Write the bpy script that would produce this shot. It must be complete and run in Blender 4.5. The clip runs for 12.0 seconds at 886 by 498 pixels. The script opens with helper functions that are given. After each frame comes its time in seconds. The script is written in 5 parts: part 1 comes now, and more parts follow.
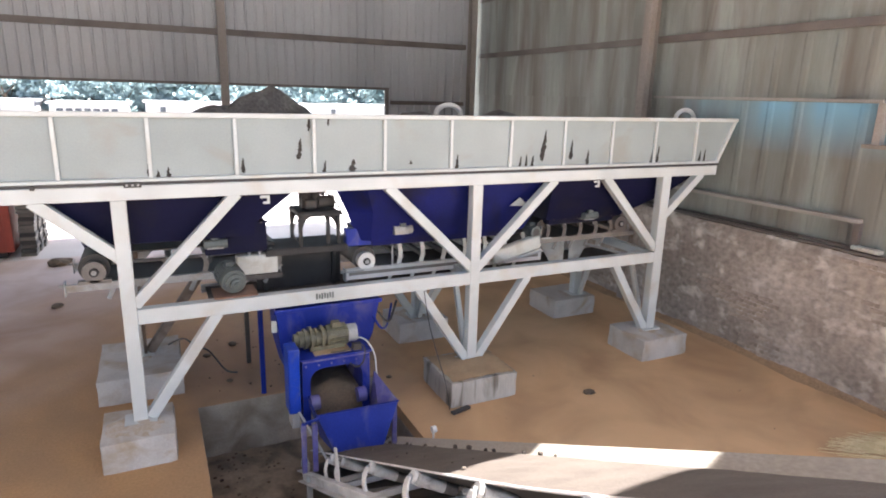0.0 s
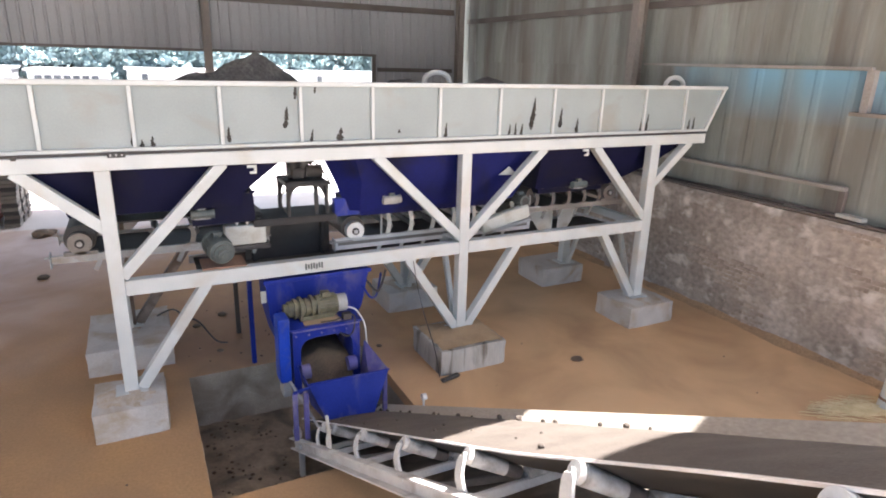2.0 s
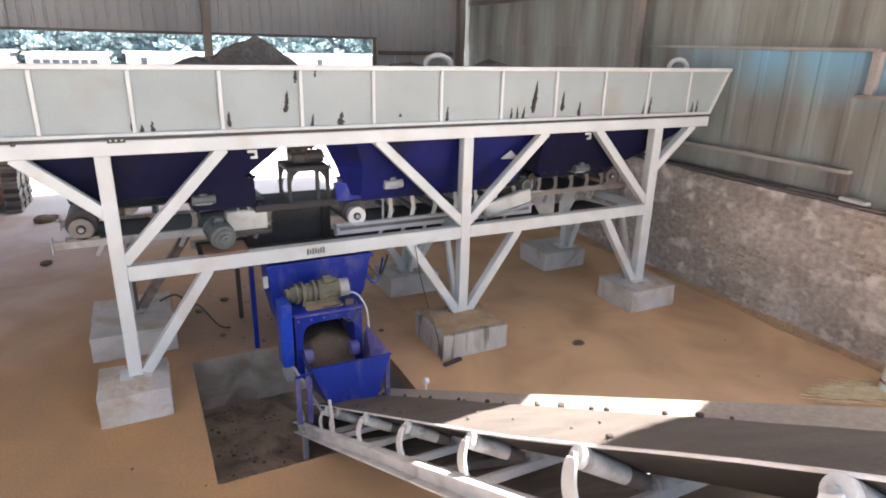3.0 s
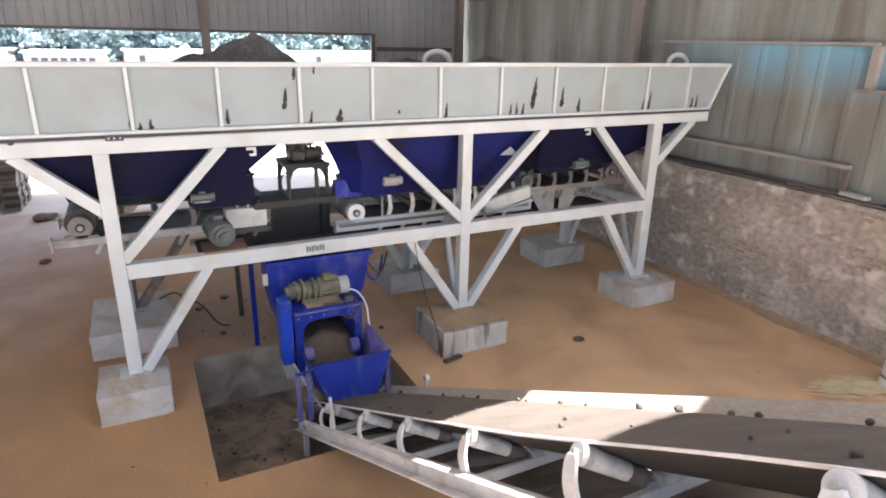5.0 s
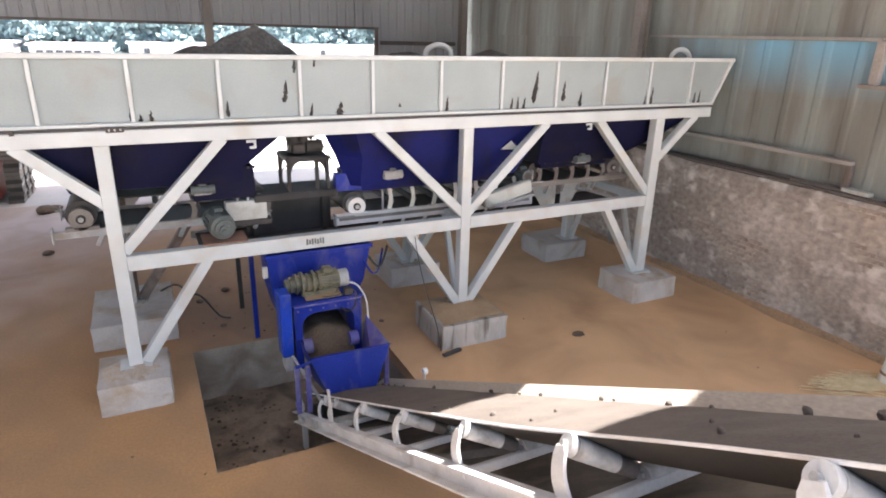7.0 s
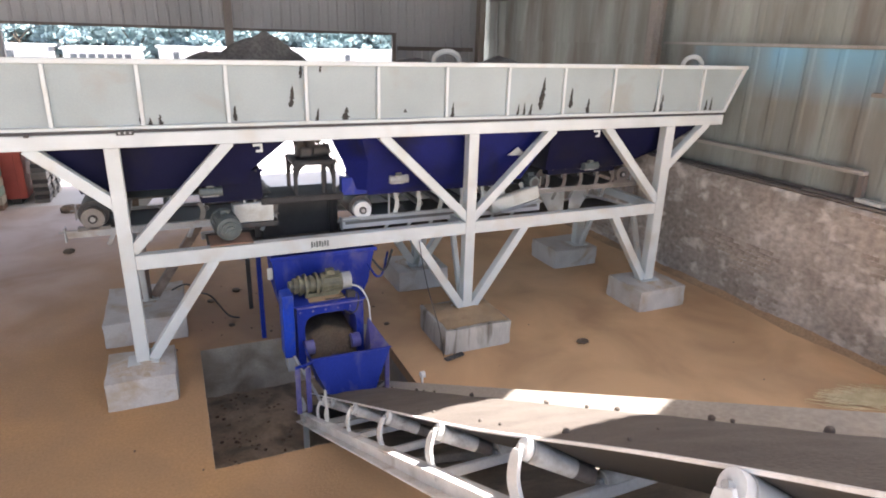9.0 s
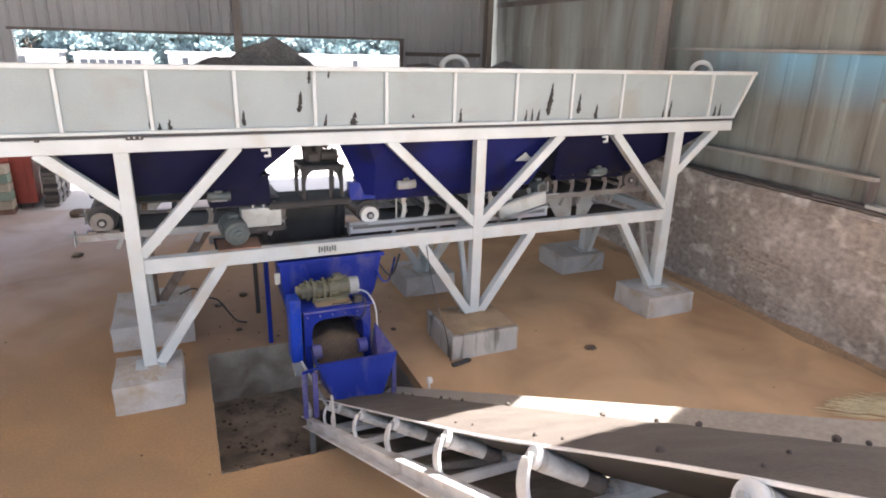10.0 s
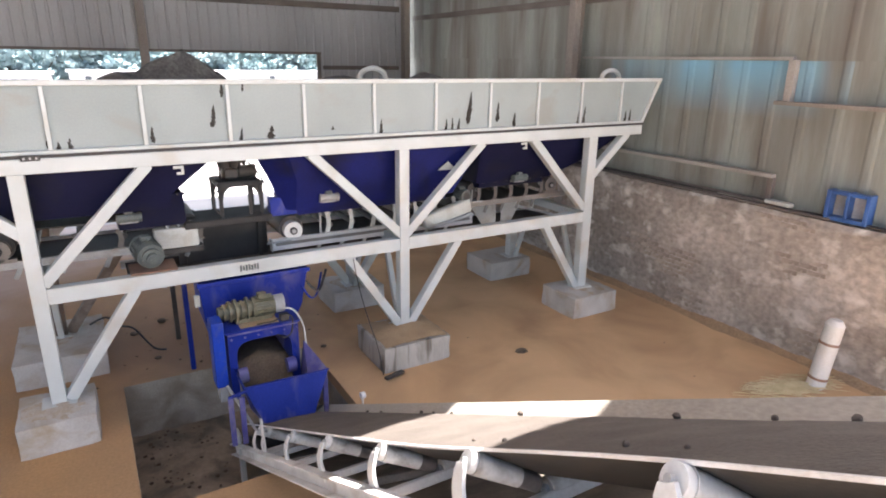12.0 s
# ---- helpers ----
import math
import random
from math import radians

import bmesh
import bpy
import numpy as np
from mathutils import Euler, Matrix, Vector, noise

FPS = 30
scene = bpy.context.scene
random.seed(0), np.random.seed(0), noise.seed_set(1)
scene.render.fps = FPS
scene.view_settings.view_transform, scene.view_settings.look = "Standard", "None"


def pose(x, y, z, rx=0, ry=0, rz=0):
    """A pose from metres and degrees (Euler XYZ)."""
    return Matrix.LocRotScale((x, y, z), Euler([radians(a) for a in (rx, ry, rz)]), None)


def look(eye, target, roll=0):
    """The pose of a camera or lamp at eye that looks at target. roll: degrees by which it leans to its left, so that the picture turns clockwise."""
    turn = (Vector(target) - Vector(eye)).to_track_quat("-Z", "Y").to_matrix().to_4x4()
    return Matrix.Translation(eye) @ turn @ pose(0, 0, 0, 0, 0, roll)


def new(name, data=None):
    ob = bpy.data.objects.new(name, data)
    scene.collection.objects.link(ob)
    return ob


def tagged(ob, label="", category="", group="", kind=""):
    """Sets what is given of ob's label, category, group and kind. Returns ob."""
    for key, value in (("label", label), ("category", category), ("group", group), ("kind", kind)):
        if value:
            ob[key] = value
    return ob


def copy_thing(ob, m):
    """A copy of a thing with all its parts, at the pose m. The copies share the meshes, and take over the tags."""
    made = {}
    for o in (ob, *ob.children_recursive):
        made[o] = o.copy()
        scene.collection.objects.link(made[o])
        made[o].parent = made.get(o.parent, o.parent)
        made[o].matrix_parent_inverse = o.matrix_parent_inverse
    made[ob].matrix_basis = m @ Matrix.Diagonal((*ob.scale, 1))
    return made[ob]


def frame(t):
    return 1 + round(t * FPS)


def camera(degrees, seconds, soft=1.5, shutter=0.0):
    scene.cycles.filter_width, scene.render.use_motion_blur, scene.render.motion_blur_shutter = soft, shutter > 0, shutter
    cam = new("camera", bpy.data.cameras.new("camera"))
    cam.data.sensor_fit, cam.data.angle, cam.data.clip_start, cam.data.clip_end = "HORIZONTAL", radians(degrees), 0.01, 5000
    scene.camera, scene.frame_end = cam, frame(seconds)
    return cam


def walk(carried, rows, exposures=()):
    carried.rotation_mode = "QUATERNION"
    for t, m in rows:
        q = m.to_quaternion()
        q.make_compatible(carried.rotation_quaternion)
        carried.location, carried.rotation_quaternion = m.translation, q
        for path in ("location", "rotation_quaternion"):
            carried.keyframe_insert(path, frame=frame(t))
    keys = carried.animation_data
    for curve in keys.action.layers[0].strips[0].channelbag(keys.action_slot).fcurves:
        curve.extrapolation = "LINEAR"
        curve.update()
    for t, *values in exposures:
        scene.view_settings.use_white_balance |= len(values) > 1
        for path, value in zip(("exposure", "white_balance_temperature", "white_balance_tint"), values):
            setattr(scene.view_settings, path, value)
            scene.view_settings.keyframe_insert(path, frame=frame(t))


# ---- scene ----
cam = camera(72.4, 12.0, 1.9)
PATH = [
    (0, (-3.752, -6.737, 3.881), (-2.906, -4.993, 3.388), 1.55),
    (0.5, (-3.746, -6.73, 3.881), (-2.9, -4.987, 3.386), 1.5),
    (1, (-3.747, -6.737, 3.88), (-2.901, -4.996, 3.377), 1.5),
    (1.5, (-3.747, -6.748, 3.888), (-2.887, -5.025, 3.346), 1.6),
    (2, (-3.754, -6.735, 3.885), (-2.885, -5.033, 3.295), 1.6),
    (2.5, (-3.752, -6.723, 3.876), (-2.885, -5.034, 3.245), 1.6),
    (3, (-3.75, -6.723, 3.889), (-2.892, -5.034, 3.249), 1.4),
    (5, (-3.745, -6.715, 3.886), (-2.887, -5.028, 3.235), 1.15),
    (5.5, (-3.739, -6.715, 3.881), (-2.882, -5.029, 3.23), 1.0),
    (6, (-3.743, -6.716, 3.881), (-2.887, -5.03, 3.23), 1.0),
    (6.5, (-3.743, -6.716, 3.882), (-2.887, -5.03, 3.231), 0.9),
    (7, (-3.704, -6.746, 3.874), (-2.86, -5.059, 3.208), 1.4),
    (9, (-3.505, -6.892, 3.9), (-2.728, -5.169, 3.246), 1.6),
    (9.5, (-3.508, -6.892, 3.922), (-2.728, -5.168, 3.274), 1.55),
    (10, (-3.51, -6.876, 3.897), (-2.751, -5.14, 3.259), 1.6),
    (10.5, (-3.498, -6.881, 3.893), (-2.745, -5.14, 3.261), 1.55),
    (11, (-3.501, -6.868, 3.891), (-2.751, -5.123, 3.265), 1.6),
    (11.5, (-3.482, -6.857, 3.856), (-2.72, -5.109, 3.253), 1.25),
    (11.6, (-3.481, -6.858, 3.856), (-2.688, -5.126, 3.255), 1.18),
    (11.7, (-3.481, -6.859, 3.857), (-2.666, -5.137, 3.256), 1.14),
    (11.8, (-3.479, -6.862, 3.858), (-2.595, -5.174, 3.26), 0.99),
    (11.9, (-3.478, -6.863, 3.858), (-2.56, -5.192, 3.262), 0.92),
    (12, (-3.477, -6.865, 3.859), (-2.504, -5.221, 3.265), 0.8),
]
walk(cam, [(t, look(eye, target, roll)) for t, eye, target, roll in PATH],
     exposures=[(0.0, 2.56, 6750, 12), (12.0, 2.56, 6750, 12)])

# ---- world and sun ----
SUN_DIR = Vector((0.46, -0.02, 0.87)).normalized()  # towards the sun
world = bpy.data.worlds.new("sky")
scene.world = world
world.use_nodes = True
wn = world.node_tree.nodes
sky = wn.new("ShaderNodeTexSky")
sky.sky_type = "NISHITA"
sky.sun_disc = False
sky.sun_elevation = math.asin(SUN_DIR.z)
sky.sun_rotation = math.atan2(SUN_DIR.x, SUN_DIR.y)
sky.dust_density = 3.0
wn["Background"].inputs[1].default_value = 0.081
world.node_tree.links.new(sky.outputs[0], wn["Background"].inputs[0])
sun_data = bpy.data.lights.new("sun", "SUN")
sun_data.energy = 5.0
sun_data.angle = radians(0.6)
sun_data.color = (1.0, 0.985, 0.99)
sun = new("sun", sun_data)
sun.matrix_world = look(SUN_DIR * 40, (0, 0, 0))


# ---- materials ----
def mat(name, base, second=None, scale=3.0, rough=0.6, metal=0.0, bump=0.15, stain=None, stain_scale=1.2,
        stain_at=0.6, stain_soft=0.12, stain_dist=0.6, stretch=(1, 1, 1), fine=60.0, vary=0.0, fine_amount=0.25, coat=0.0, spec=0.5, tint=None, zones=(), damp_shade=()):
    """A surface with broad mottling, fine grain, optional stains and relief, in metres."""
    m = bpy.data.materials.new(name)
    m.use_nodes = True
    nt = m.node_tree
    n, link = nt.nodes, nt.links.new
    bsdf = n["Principled BSDF"]
    co = n.new("ShaderNodeTexCoord")
    mp = n.new("ShaderNodeMapping")
    mp.inputs["Scale"].default_value = stretch
    link(co.outputs["Object"], mp.inputs["Vector"])

    def noise_tex(sc, detail=6.0, dist=0.0):
        t = n.new("ShaderNodeTexNoise")
        t.inputs["Scale"].default_value = sc
        t.inputs["Detail"].default_value = detail
        t.inputs["Distortion"].default_value = dist
        link(mp.outputs[0], t.inputs["Vector"])
        return t

    def ramp(src, lo, hi):
        r = n.new("ShaderNodeMapRange")
        r.inputs["From Min"].default_value, r.inputs["From Max"].default_value = lo, hi
        link(src, r.inputs["Value"])
        return r.outputs[0]

    def mix(fac, a, b, kind="MIX"):
        x = n.new("ShaderNodeMix")
        x.data_type, x.blend_type = "RGBA", kind
        for sock, v in ((x.inputs[0], fac), (x.inputs[6], a), (x.inputs[7], b)):
            if isinstance(v, (int, float)):
                sock.default_value = v
            elif isinstance(v, tuple):
                sock.default_value = (*v, 1)
            else:
                link(v, sock)
        return x.outputs[2]

    broad, grain = noise_tex(scale), noise_tex(fine, 3.0)
    second = second or tuple(c * 0.75 for c in base)
    col = mix(ramp(broad.outputs[0], 0.35, 0.65), base, second)
    g = ramp(grain.outputs[0], 0.3, 0.7)
    col = mix(fine_amount, col, mix(g, (0.25, 0.25, 0.25), (0.75, 0.75, 0.75)), "OVERLAY")
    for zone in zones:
        # pale sand and painted daylight beyond a wavering border: (colour, from x, to x)
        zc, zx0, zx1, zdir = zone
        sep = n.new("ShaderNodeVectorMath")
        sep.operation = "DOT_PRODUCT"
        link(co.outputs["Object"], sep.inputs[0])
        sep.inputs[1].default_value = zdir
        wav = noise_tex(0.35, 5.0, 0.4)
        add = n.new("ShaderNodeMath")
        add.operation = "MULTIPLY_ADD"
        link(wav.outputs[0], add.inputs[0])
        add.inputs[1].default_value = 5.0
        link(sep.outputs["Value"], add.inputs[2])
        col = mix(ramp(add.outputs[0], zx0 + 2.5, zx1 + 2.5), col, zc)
    for sc, sx, sy, srx, sry in damp_shade:
        # damp spilled sand and the batcher's shade in one colour: (colour, centre, half widths), with a ragged soft
        # border
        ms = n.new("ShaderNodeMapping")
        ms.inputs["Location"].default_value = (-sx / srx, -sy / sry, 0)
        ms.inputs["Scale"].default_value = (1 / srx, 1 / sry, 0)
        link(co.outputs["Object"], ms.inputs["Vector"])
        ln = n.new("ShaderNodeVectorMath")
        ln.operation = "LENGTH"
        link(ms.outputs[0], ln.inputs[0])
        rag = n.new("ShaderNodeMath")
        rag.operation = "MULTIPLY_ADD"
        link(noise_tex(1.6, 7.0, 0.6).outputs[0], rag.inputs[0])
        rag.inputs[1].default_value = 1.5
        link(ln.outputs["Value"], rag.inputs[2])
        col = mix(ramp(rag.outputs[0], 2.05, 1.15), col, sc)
    if stain:
        st = noise_tex(stain_scale, 8.0, stain_dist)
        f = ramp(st.outputs[0], stain_at - stain_soft, stain_at + stain_soft)
        col = mix(f, col, stain)
    if vary:
        oi = n.new("ShaderNodeObjectInfo")
        hs = n.new("ShaderNodeHueSaturation")
        link(col, hs.inputs["Color"])
        link(ramp(oi.outputs["Random"], 0.0, 1.0), hs.inputs["Value"])
        hs.inputs["Value"].links[0].from_node.inputs["To Min"].default_value = 1 - vary
        hs.inputs["Value"].links[0].from_node.inputs["To Max"].default_value = 1 + vary
        col = hs.outputs[0]
    if tint:
        # bluish light through the sheet, painted as a band fading downward from its upper edge
        sep = n.new("ShaderNodeSeparateXYZ")
        link(co.outputs["Object"], sep.inputs[0])
        tn = n.new("ShaderNodeTexNoise")
        tn.inputs["Scale"].default_value = 0.55
        tm = n.new("ShaderNodeMapping")
        tm.inputs["Scale"].default_value = (1, 1.6, 0.25)
        tm.inputs["Location"].default_value = (0.3, -0.38, 0)
        link(co.outputs["Object"], tm.inputs["Vector"])
        link(tm.outputs[0], tn.inputs["Vector"])
        mul = n.new("ShaderNodeMath")
        mul.operation = "MULTIPLY"
        link(ramp(sep.outputs["Z"], 3.15, 3.85), mul.inputs[0])
        link(ramp(tn.outputs[0], 0.47, 0.62), mul.inputs[1])
        col = mix(mul.outputs[0], col, tint)
    link(col, bsdf.inputs["Base Color"])
    bsdf.inputs["Specular IOR Level"].default_value = spec
    rr = n.new("ShaderNodeMapRange")
    rr.inputs["To Min"].default_value, rr.inputs["To Max"].default_value = max(rough - 0.12, 0.05), min(rough + 0.12, 1)
    link(broad.outputs[0], rr.inputs["Value"])
    link(rr.outputs[0], bsdf.inputs["Roughness"])
    bsdf.inputs["Metallic"].default_value = metal
    bsdf.inputs["Coat Weight"].default_value = coat
    if bump:
        b = n.new("ShaderNodeBump")
        b.inputs["Strength"].default_value = bump
        b.inputs["Distance"].default_value = 0.02
        link(grain.outputs[0], b.inputs["Height"])
        link(b.outputs[0], bsdf.inputs["Normal"])
    return m


# zones: pale sand brightened as lit, then sky sheen and daylight from the opening
M_FLOOR = mat("sandy_floor", (0.485, 0.279, 0.123), (0.405, 0.243, 0.125), 0.9, 0.78, bump=0.2, stain=(0.33, 0.20, 0.108), stain_scale=0.75, stain_at=0.64, stain_soft=0.22, stain_dist=0.5, fine=35, fine_amount=0.22, zones=(((0.655, 0.415, 0.225), -4.2, 0.6, (1, 0, 0)), ((0.58, 0.45, 0.385), 5.3, 7.8, (-0.8, 0.5, 0)), ((0.60, 0.52, 0.48), 5.6, 8.6, (0, 1, 0))), damp_shade=(((0.36, 0.205, 0.115), -2.5, 1.9, 1.7, 1.5),))
M_YARD = mat("pale_concrete_yard", (0.62, 0.60, 0.58), (0.5, 0.48, 0.46), 0.3, 0.85)
M_PIT = mat("wet_pit_earth", (0.38, 0.295, 0.21), (0.27, 0.21, 0.15), 1.6, 0.8, bump=0.6, fine=18, stain=(0.15, 0.12, 0.09), stain_scale=3.0, stain_at=0.58)
M_PITWALL = mat("pit_concrete", (0.52, 0.45, 0.36), (0.39, 0.33, 0.26), 2.0, 0.85, bump=0.3, stain=(0.24, 0.19, 0.14), stain_scale=2.5, stain_at=0.58, stain_soft=0.16)
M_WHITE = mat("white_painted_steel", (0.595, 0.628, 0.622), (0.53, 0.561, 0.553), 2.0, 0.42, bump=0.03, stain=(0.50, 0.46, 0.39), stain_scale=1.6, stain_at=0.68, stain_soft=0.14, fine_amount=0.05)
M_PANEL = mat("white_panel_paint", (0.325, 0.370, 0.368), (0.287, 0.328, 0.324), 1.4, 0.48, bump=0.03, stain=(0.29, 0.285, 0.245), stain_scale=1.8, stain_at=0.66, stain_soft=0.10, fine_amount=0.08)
M_BLUE = mat("blue_painted_steel", (0.015, 0.036, 0.29), (0.011, 0.026, 0.22), 2.5, 0.45, bump=0.04, stain=(0.13, 0.12, 0.24), stain_scale=4.5, stain_at=0.66, stain_soft=0.12, stretch=(1, 1, 0.4), fine_amount=0.15, spec=0.22)
M_GUARDBLUE = mat("bright_blue_guard_paint", (0.012, 0.065, 0.48), (0.010, 0.045, 0.36), 2.5, 0.4, bump=0.03, stain=(0.12, 0.13, 0.22), stain_scale=6, stain_at=0.68, spec=0.3)
M_BLUEDUST = mat("dust_covered_blue_steel", (0.13, 0.115, 0.30), (0.08, 0.075, 0.27), 5.0, 0.7, bump=0.06, stain=(0.25, 0.22, 0.30), stain_scale=4.0, stain_at=0.58)
# hopper blues darkened for shade; the navy one stands for the less lit hoppers
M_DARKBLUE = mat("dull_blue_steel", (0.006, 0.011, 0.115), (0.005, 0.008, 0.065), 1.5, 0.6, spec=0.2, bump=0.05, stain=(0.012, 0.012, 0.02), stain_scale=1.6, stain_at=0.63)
M_NAVY = mat("shade_dark_navy_steel", (0.004, 0.005, 0.034), (0.003, 0.004, 0.024), 1.5, 0.6, spec=0.2, bump=0.05, stain=(0.012, 0.012, 0.018), stain_scale=1.6, stain_at=0.63)
M_CONC_S = mat("streaked_concrete", (0.50, 0.47, 0.425), (0.38, 0.35, 0.305), 3.0, 0.85, bump=0.2, stretch=(1, 1, 0.16), stain=(0.17, 0.145, 0.115), stain_scale=6.0, stain_at=0.60, stain_soft=0.07, fine=45, fine_amount=0.15)
M_CONC = mat("cast_concrete", (0.57, 0.545, 0.51), (0.48, 0.455, 0.425), 3.0, 0.85, bump=0.2, stain=(0.40, 0.315, 0.22), stain_scale=2.4, stain_at=0.60, stain_soft=0.10, fine=45, fine_amount=0.15)
M_DUST = mat("sandy_dust", (0.42, 0.30, 0.18), (0.36, 0.25, 0.15), 4.0, 0.95, bump=0.4)
M_DUSTPALE = mat("thin_pale_dust", (0.50, 0.42, 0.33), (0.44, 0.355, 0.265), 5.0, 0.95, bump=0.3, stain=(0.55, 0.51, 0.46), stain_scale=9, stain_at=0.55)
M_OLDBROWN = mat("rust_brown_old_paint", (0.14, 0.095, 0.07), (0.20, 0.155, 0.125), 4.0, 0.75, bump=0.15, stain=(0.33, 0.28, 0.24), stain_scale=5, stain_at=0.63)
M_SHEET = mat("grey_steel_sheet", (0.43, 0.437, 0.45), (0.37, 0.376, 0.388), 0.6, 0.5, fine_amount=0.1, bump=0.02, stretch=(1, 1, 0.25), vary=0.04)
M_SHEET_R = mat("weathered_green_grey_sheet", (0.325, 0.345, 0.315), (0.22, 0.236, 0.212), 1.9, 0.6, bump=0.03, fine_amount=0.12, stretch=(1, 1, 0.13), stain=(0.17, 0.150, 0.128), stain_scale=2.2, stain_at=0.57, stain_soft=0.13, vary=0.08)
M_STEELDARK = mat("brown_grey_steel", (0.17, 0.145, 0.13), (0.13, 0.11, 0.10), 2.0, 0.6, bump=0.08)
M_COLUMN = mat("dusty_column_paint", (0.30, 0.265, 0.24), (0.24, 0.21, 0.19), 1.5, 0.65, bump=0.06, stretch=(1, 1, 0.3))
M_MASON = mat("weathered_masonry", (0.47, 0.415, 0.368), (0.29, 0.25, 0.218), 0.75, 0.92, bump=0.8, stain=(0.70, 0.655, 0.61), stain_scale=3.4, stain_at=0.63, stain_soft=0.09, stain_dist=0.15, stretch=(1, 1, 1.3), fine=10, fine_amount=0.5)
M_BRICK = mat("old_brick", (0.42, 0.355, 0.305), (0.29, 0.24, 0.20), 4.0, 0.92, bump=0.5, stain=(0.70, 0.64, 0.58), stain_scale=5, stain_at=0.62, stain_soft=0.08, vary=0.18)
M_SAND = mat("damp_dark_sand", (0.110, 0.090, 0.075), (0.086, 0.070, 0.058), 3.0, 0.95, bump=0.25, fine=70, fine_amount=0.3)
M_GRAVEL = mat("grey_aggregate", (0.12, 0.115, 0.11), (0.085, 0.08, 0.078), 5.0, 0.95, bump=1.0, fine=28, fine_amount=0.6)
M_STRING = mat("dirty_pale_steel", (0.76, 0.75, 0.73), (0.62, 0.60, 0.575), 3.0, 0.55, bump=0.06, stain=(0.36, 0.31, 0.26), stain_scale=3.0, stain_at=0.68)
M_DUSTG = mat("dusty_brown_grey_steel", (0.25, 0.225, 0.20), (0.18, 0.16, 0.14), 3.0, 0.7, bump=0.08)
M_RAIL = mat("pale_dusty_rail", (0.40, 0.375, 0.345), (0.31, 0.285, 0.26), 2.0, 0.65, bump=0.06)
M_BELTDARK = mat("black_belt_rubber", (0.028, 0.025, 0.022), (0.045, 0.039, 0.033), 2.0, 0.75, bump=0.08)
M_RETURN = mat("dusty_return_belt", (0.20, 0.165, 0.135), (0.14, 0.115, 0.095), 3.0, 0.85, bump=0.15, stain=(0.28, 0.24, 0.19), stain_scale=4, stain_at=0.6)
M_ROLLER = mat("dirty_white_roller", (0.76, 0.745, 0.71), (0.52, 0.49, 0.45), 7.0, 0.6, bump=0.05, stain=(0.2, 0.165, 0.13), stain_scale=9, stain_at=0.62)
M_RUBBER = mat("dusty_belt_rubber", (0.42, 0.375, 0.32), (0.35, 0.31, 0.26), 1.5, 0.8, bump=0.08, stretch=(1, 0.2, 1))
M_BELTEDGE = mat("pale_belt_edge", (0.8, 0.78, 0.76), (0.62, 0.6, 0.57), 6.0, 0.7)
M_DARK = mat("grimy_dark_steel", (0.045, 0.042, 0.04), (0.07, 0.06, 0.055), 4.0, 0.6, bump=0.1)
M_GREYST = mat("grey_painted_steel", (0.42, 0.42, 0.41), (0.33, 0.33, 0.32), 3.0, 0.5, bump=0.05, stain=(0.25, 0.2, 0.15), stain_scale=4, stain_at=0.66)
M_MOTOR = mat("grey_green_motor_paint", (0.13, 0.15, 0.145), (0.09, 0.105, 0.10), 5.0, 0.45, bump=0.05)
M_GEAR = mat("dusty_olive_gearbox", (0.19, 0.178, 0.115), (0.11, 0.10, 0.065), 9.0, 0.45, bump=0.1)
M_RUST = mat("rusty_red_plate", (0.34, 0.20, 0.135), (0.27, 0.16, 0.115), 3.0, 0.8, bump=0.2)
M_RED = mat("faded_red_paint", (0.42, 0.075, 0.05), (0.32, 0.06, 0.045), 2.0, 0.6, bump=0.05)
M_DRIFT = mat("drifted_brown_dirt", (0.43, 0.285, 0.16), (0.34, 0.225, 0.135), 3.0, 0.95, bump=0.5, fine=30, fine_amount=0.4)
M_STRAW = mat("dry_straw", (0.74, 0.60, 0.36), (0.62, 0.49, 0.27), 8.0, 0.9)
M_PLASTER = mat("whitewashed_wall", (0.5, 0.5, 0.51), (0.42, 0.42, 0.43), 0.4, 0.85)
M_GLASSDK = mat("dark_window_glass", (0.06, 0.07, 0.085), (0.04, 0.05, 0.06), 1.0, 0.15, bump=0)
# leaf colour paled and blued to carry the distance haze
M_LEAF = mat("hazy_tree_foliage", (0.30, 0.40, 0.41), (0.22, 0.31, 0.32), 1.2, 0.8, bump=0.3)
M_BARK = mat("tree_bark", (0.16, 0.12, 0.09), (0.1, 0.08, 0.06), 6.0, 0.9)
M_SHEET_B = mat("blue_lit_weathered_sheet", (0.325, 0.345, 0.315), (0.22, 0.236, 0.212), 1.9, 0.6, bump=0.03, fine_amount=0.12, stretch=(1, 1, 0.13), stain=(0.17, 0.150, 0.128), stain_scale=2.2, stain_at=0.57, stain_soft=0.13, vary=0.05, tint=(0.22, 0.45, 0.60))
M_PVC = mat("white_pvc", (0.73, 0.72, 0.695), (0.65, 0.635, 0.60), 3.0, 0.5, bump=0.03)
M_MUD = mat("black_mud", (0.022, 0.02, 0.018), (0.04, 0.036, 0.03), 30.0, 0.8)


M_BROWNSAND = mat("brown_sand", (0.15, 0.105, 0.065), (0.11, 0.075, 0.05), 4.0, 0.95, bump=0.7, fine=60, fine_amount=0.5)
M_GUARD = mat("pale_grey_guard_paint", (0.55, 0.56, 0.52), (0.47, 0.47, 0.43), 2.5, 0.5, bump=0.04, stain=(0.36, 0.32, 0.25), stain_scale=4, stain_at=0.66)
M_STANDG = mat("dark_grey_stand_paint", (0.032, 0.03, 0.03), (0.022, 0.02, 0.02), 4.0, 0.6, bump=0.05)
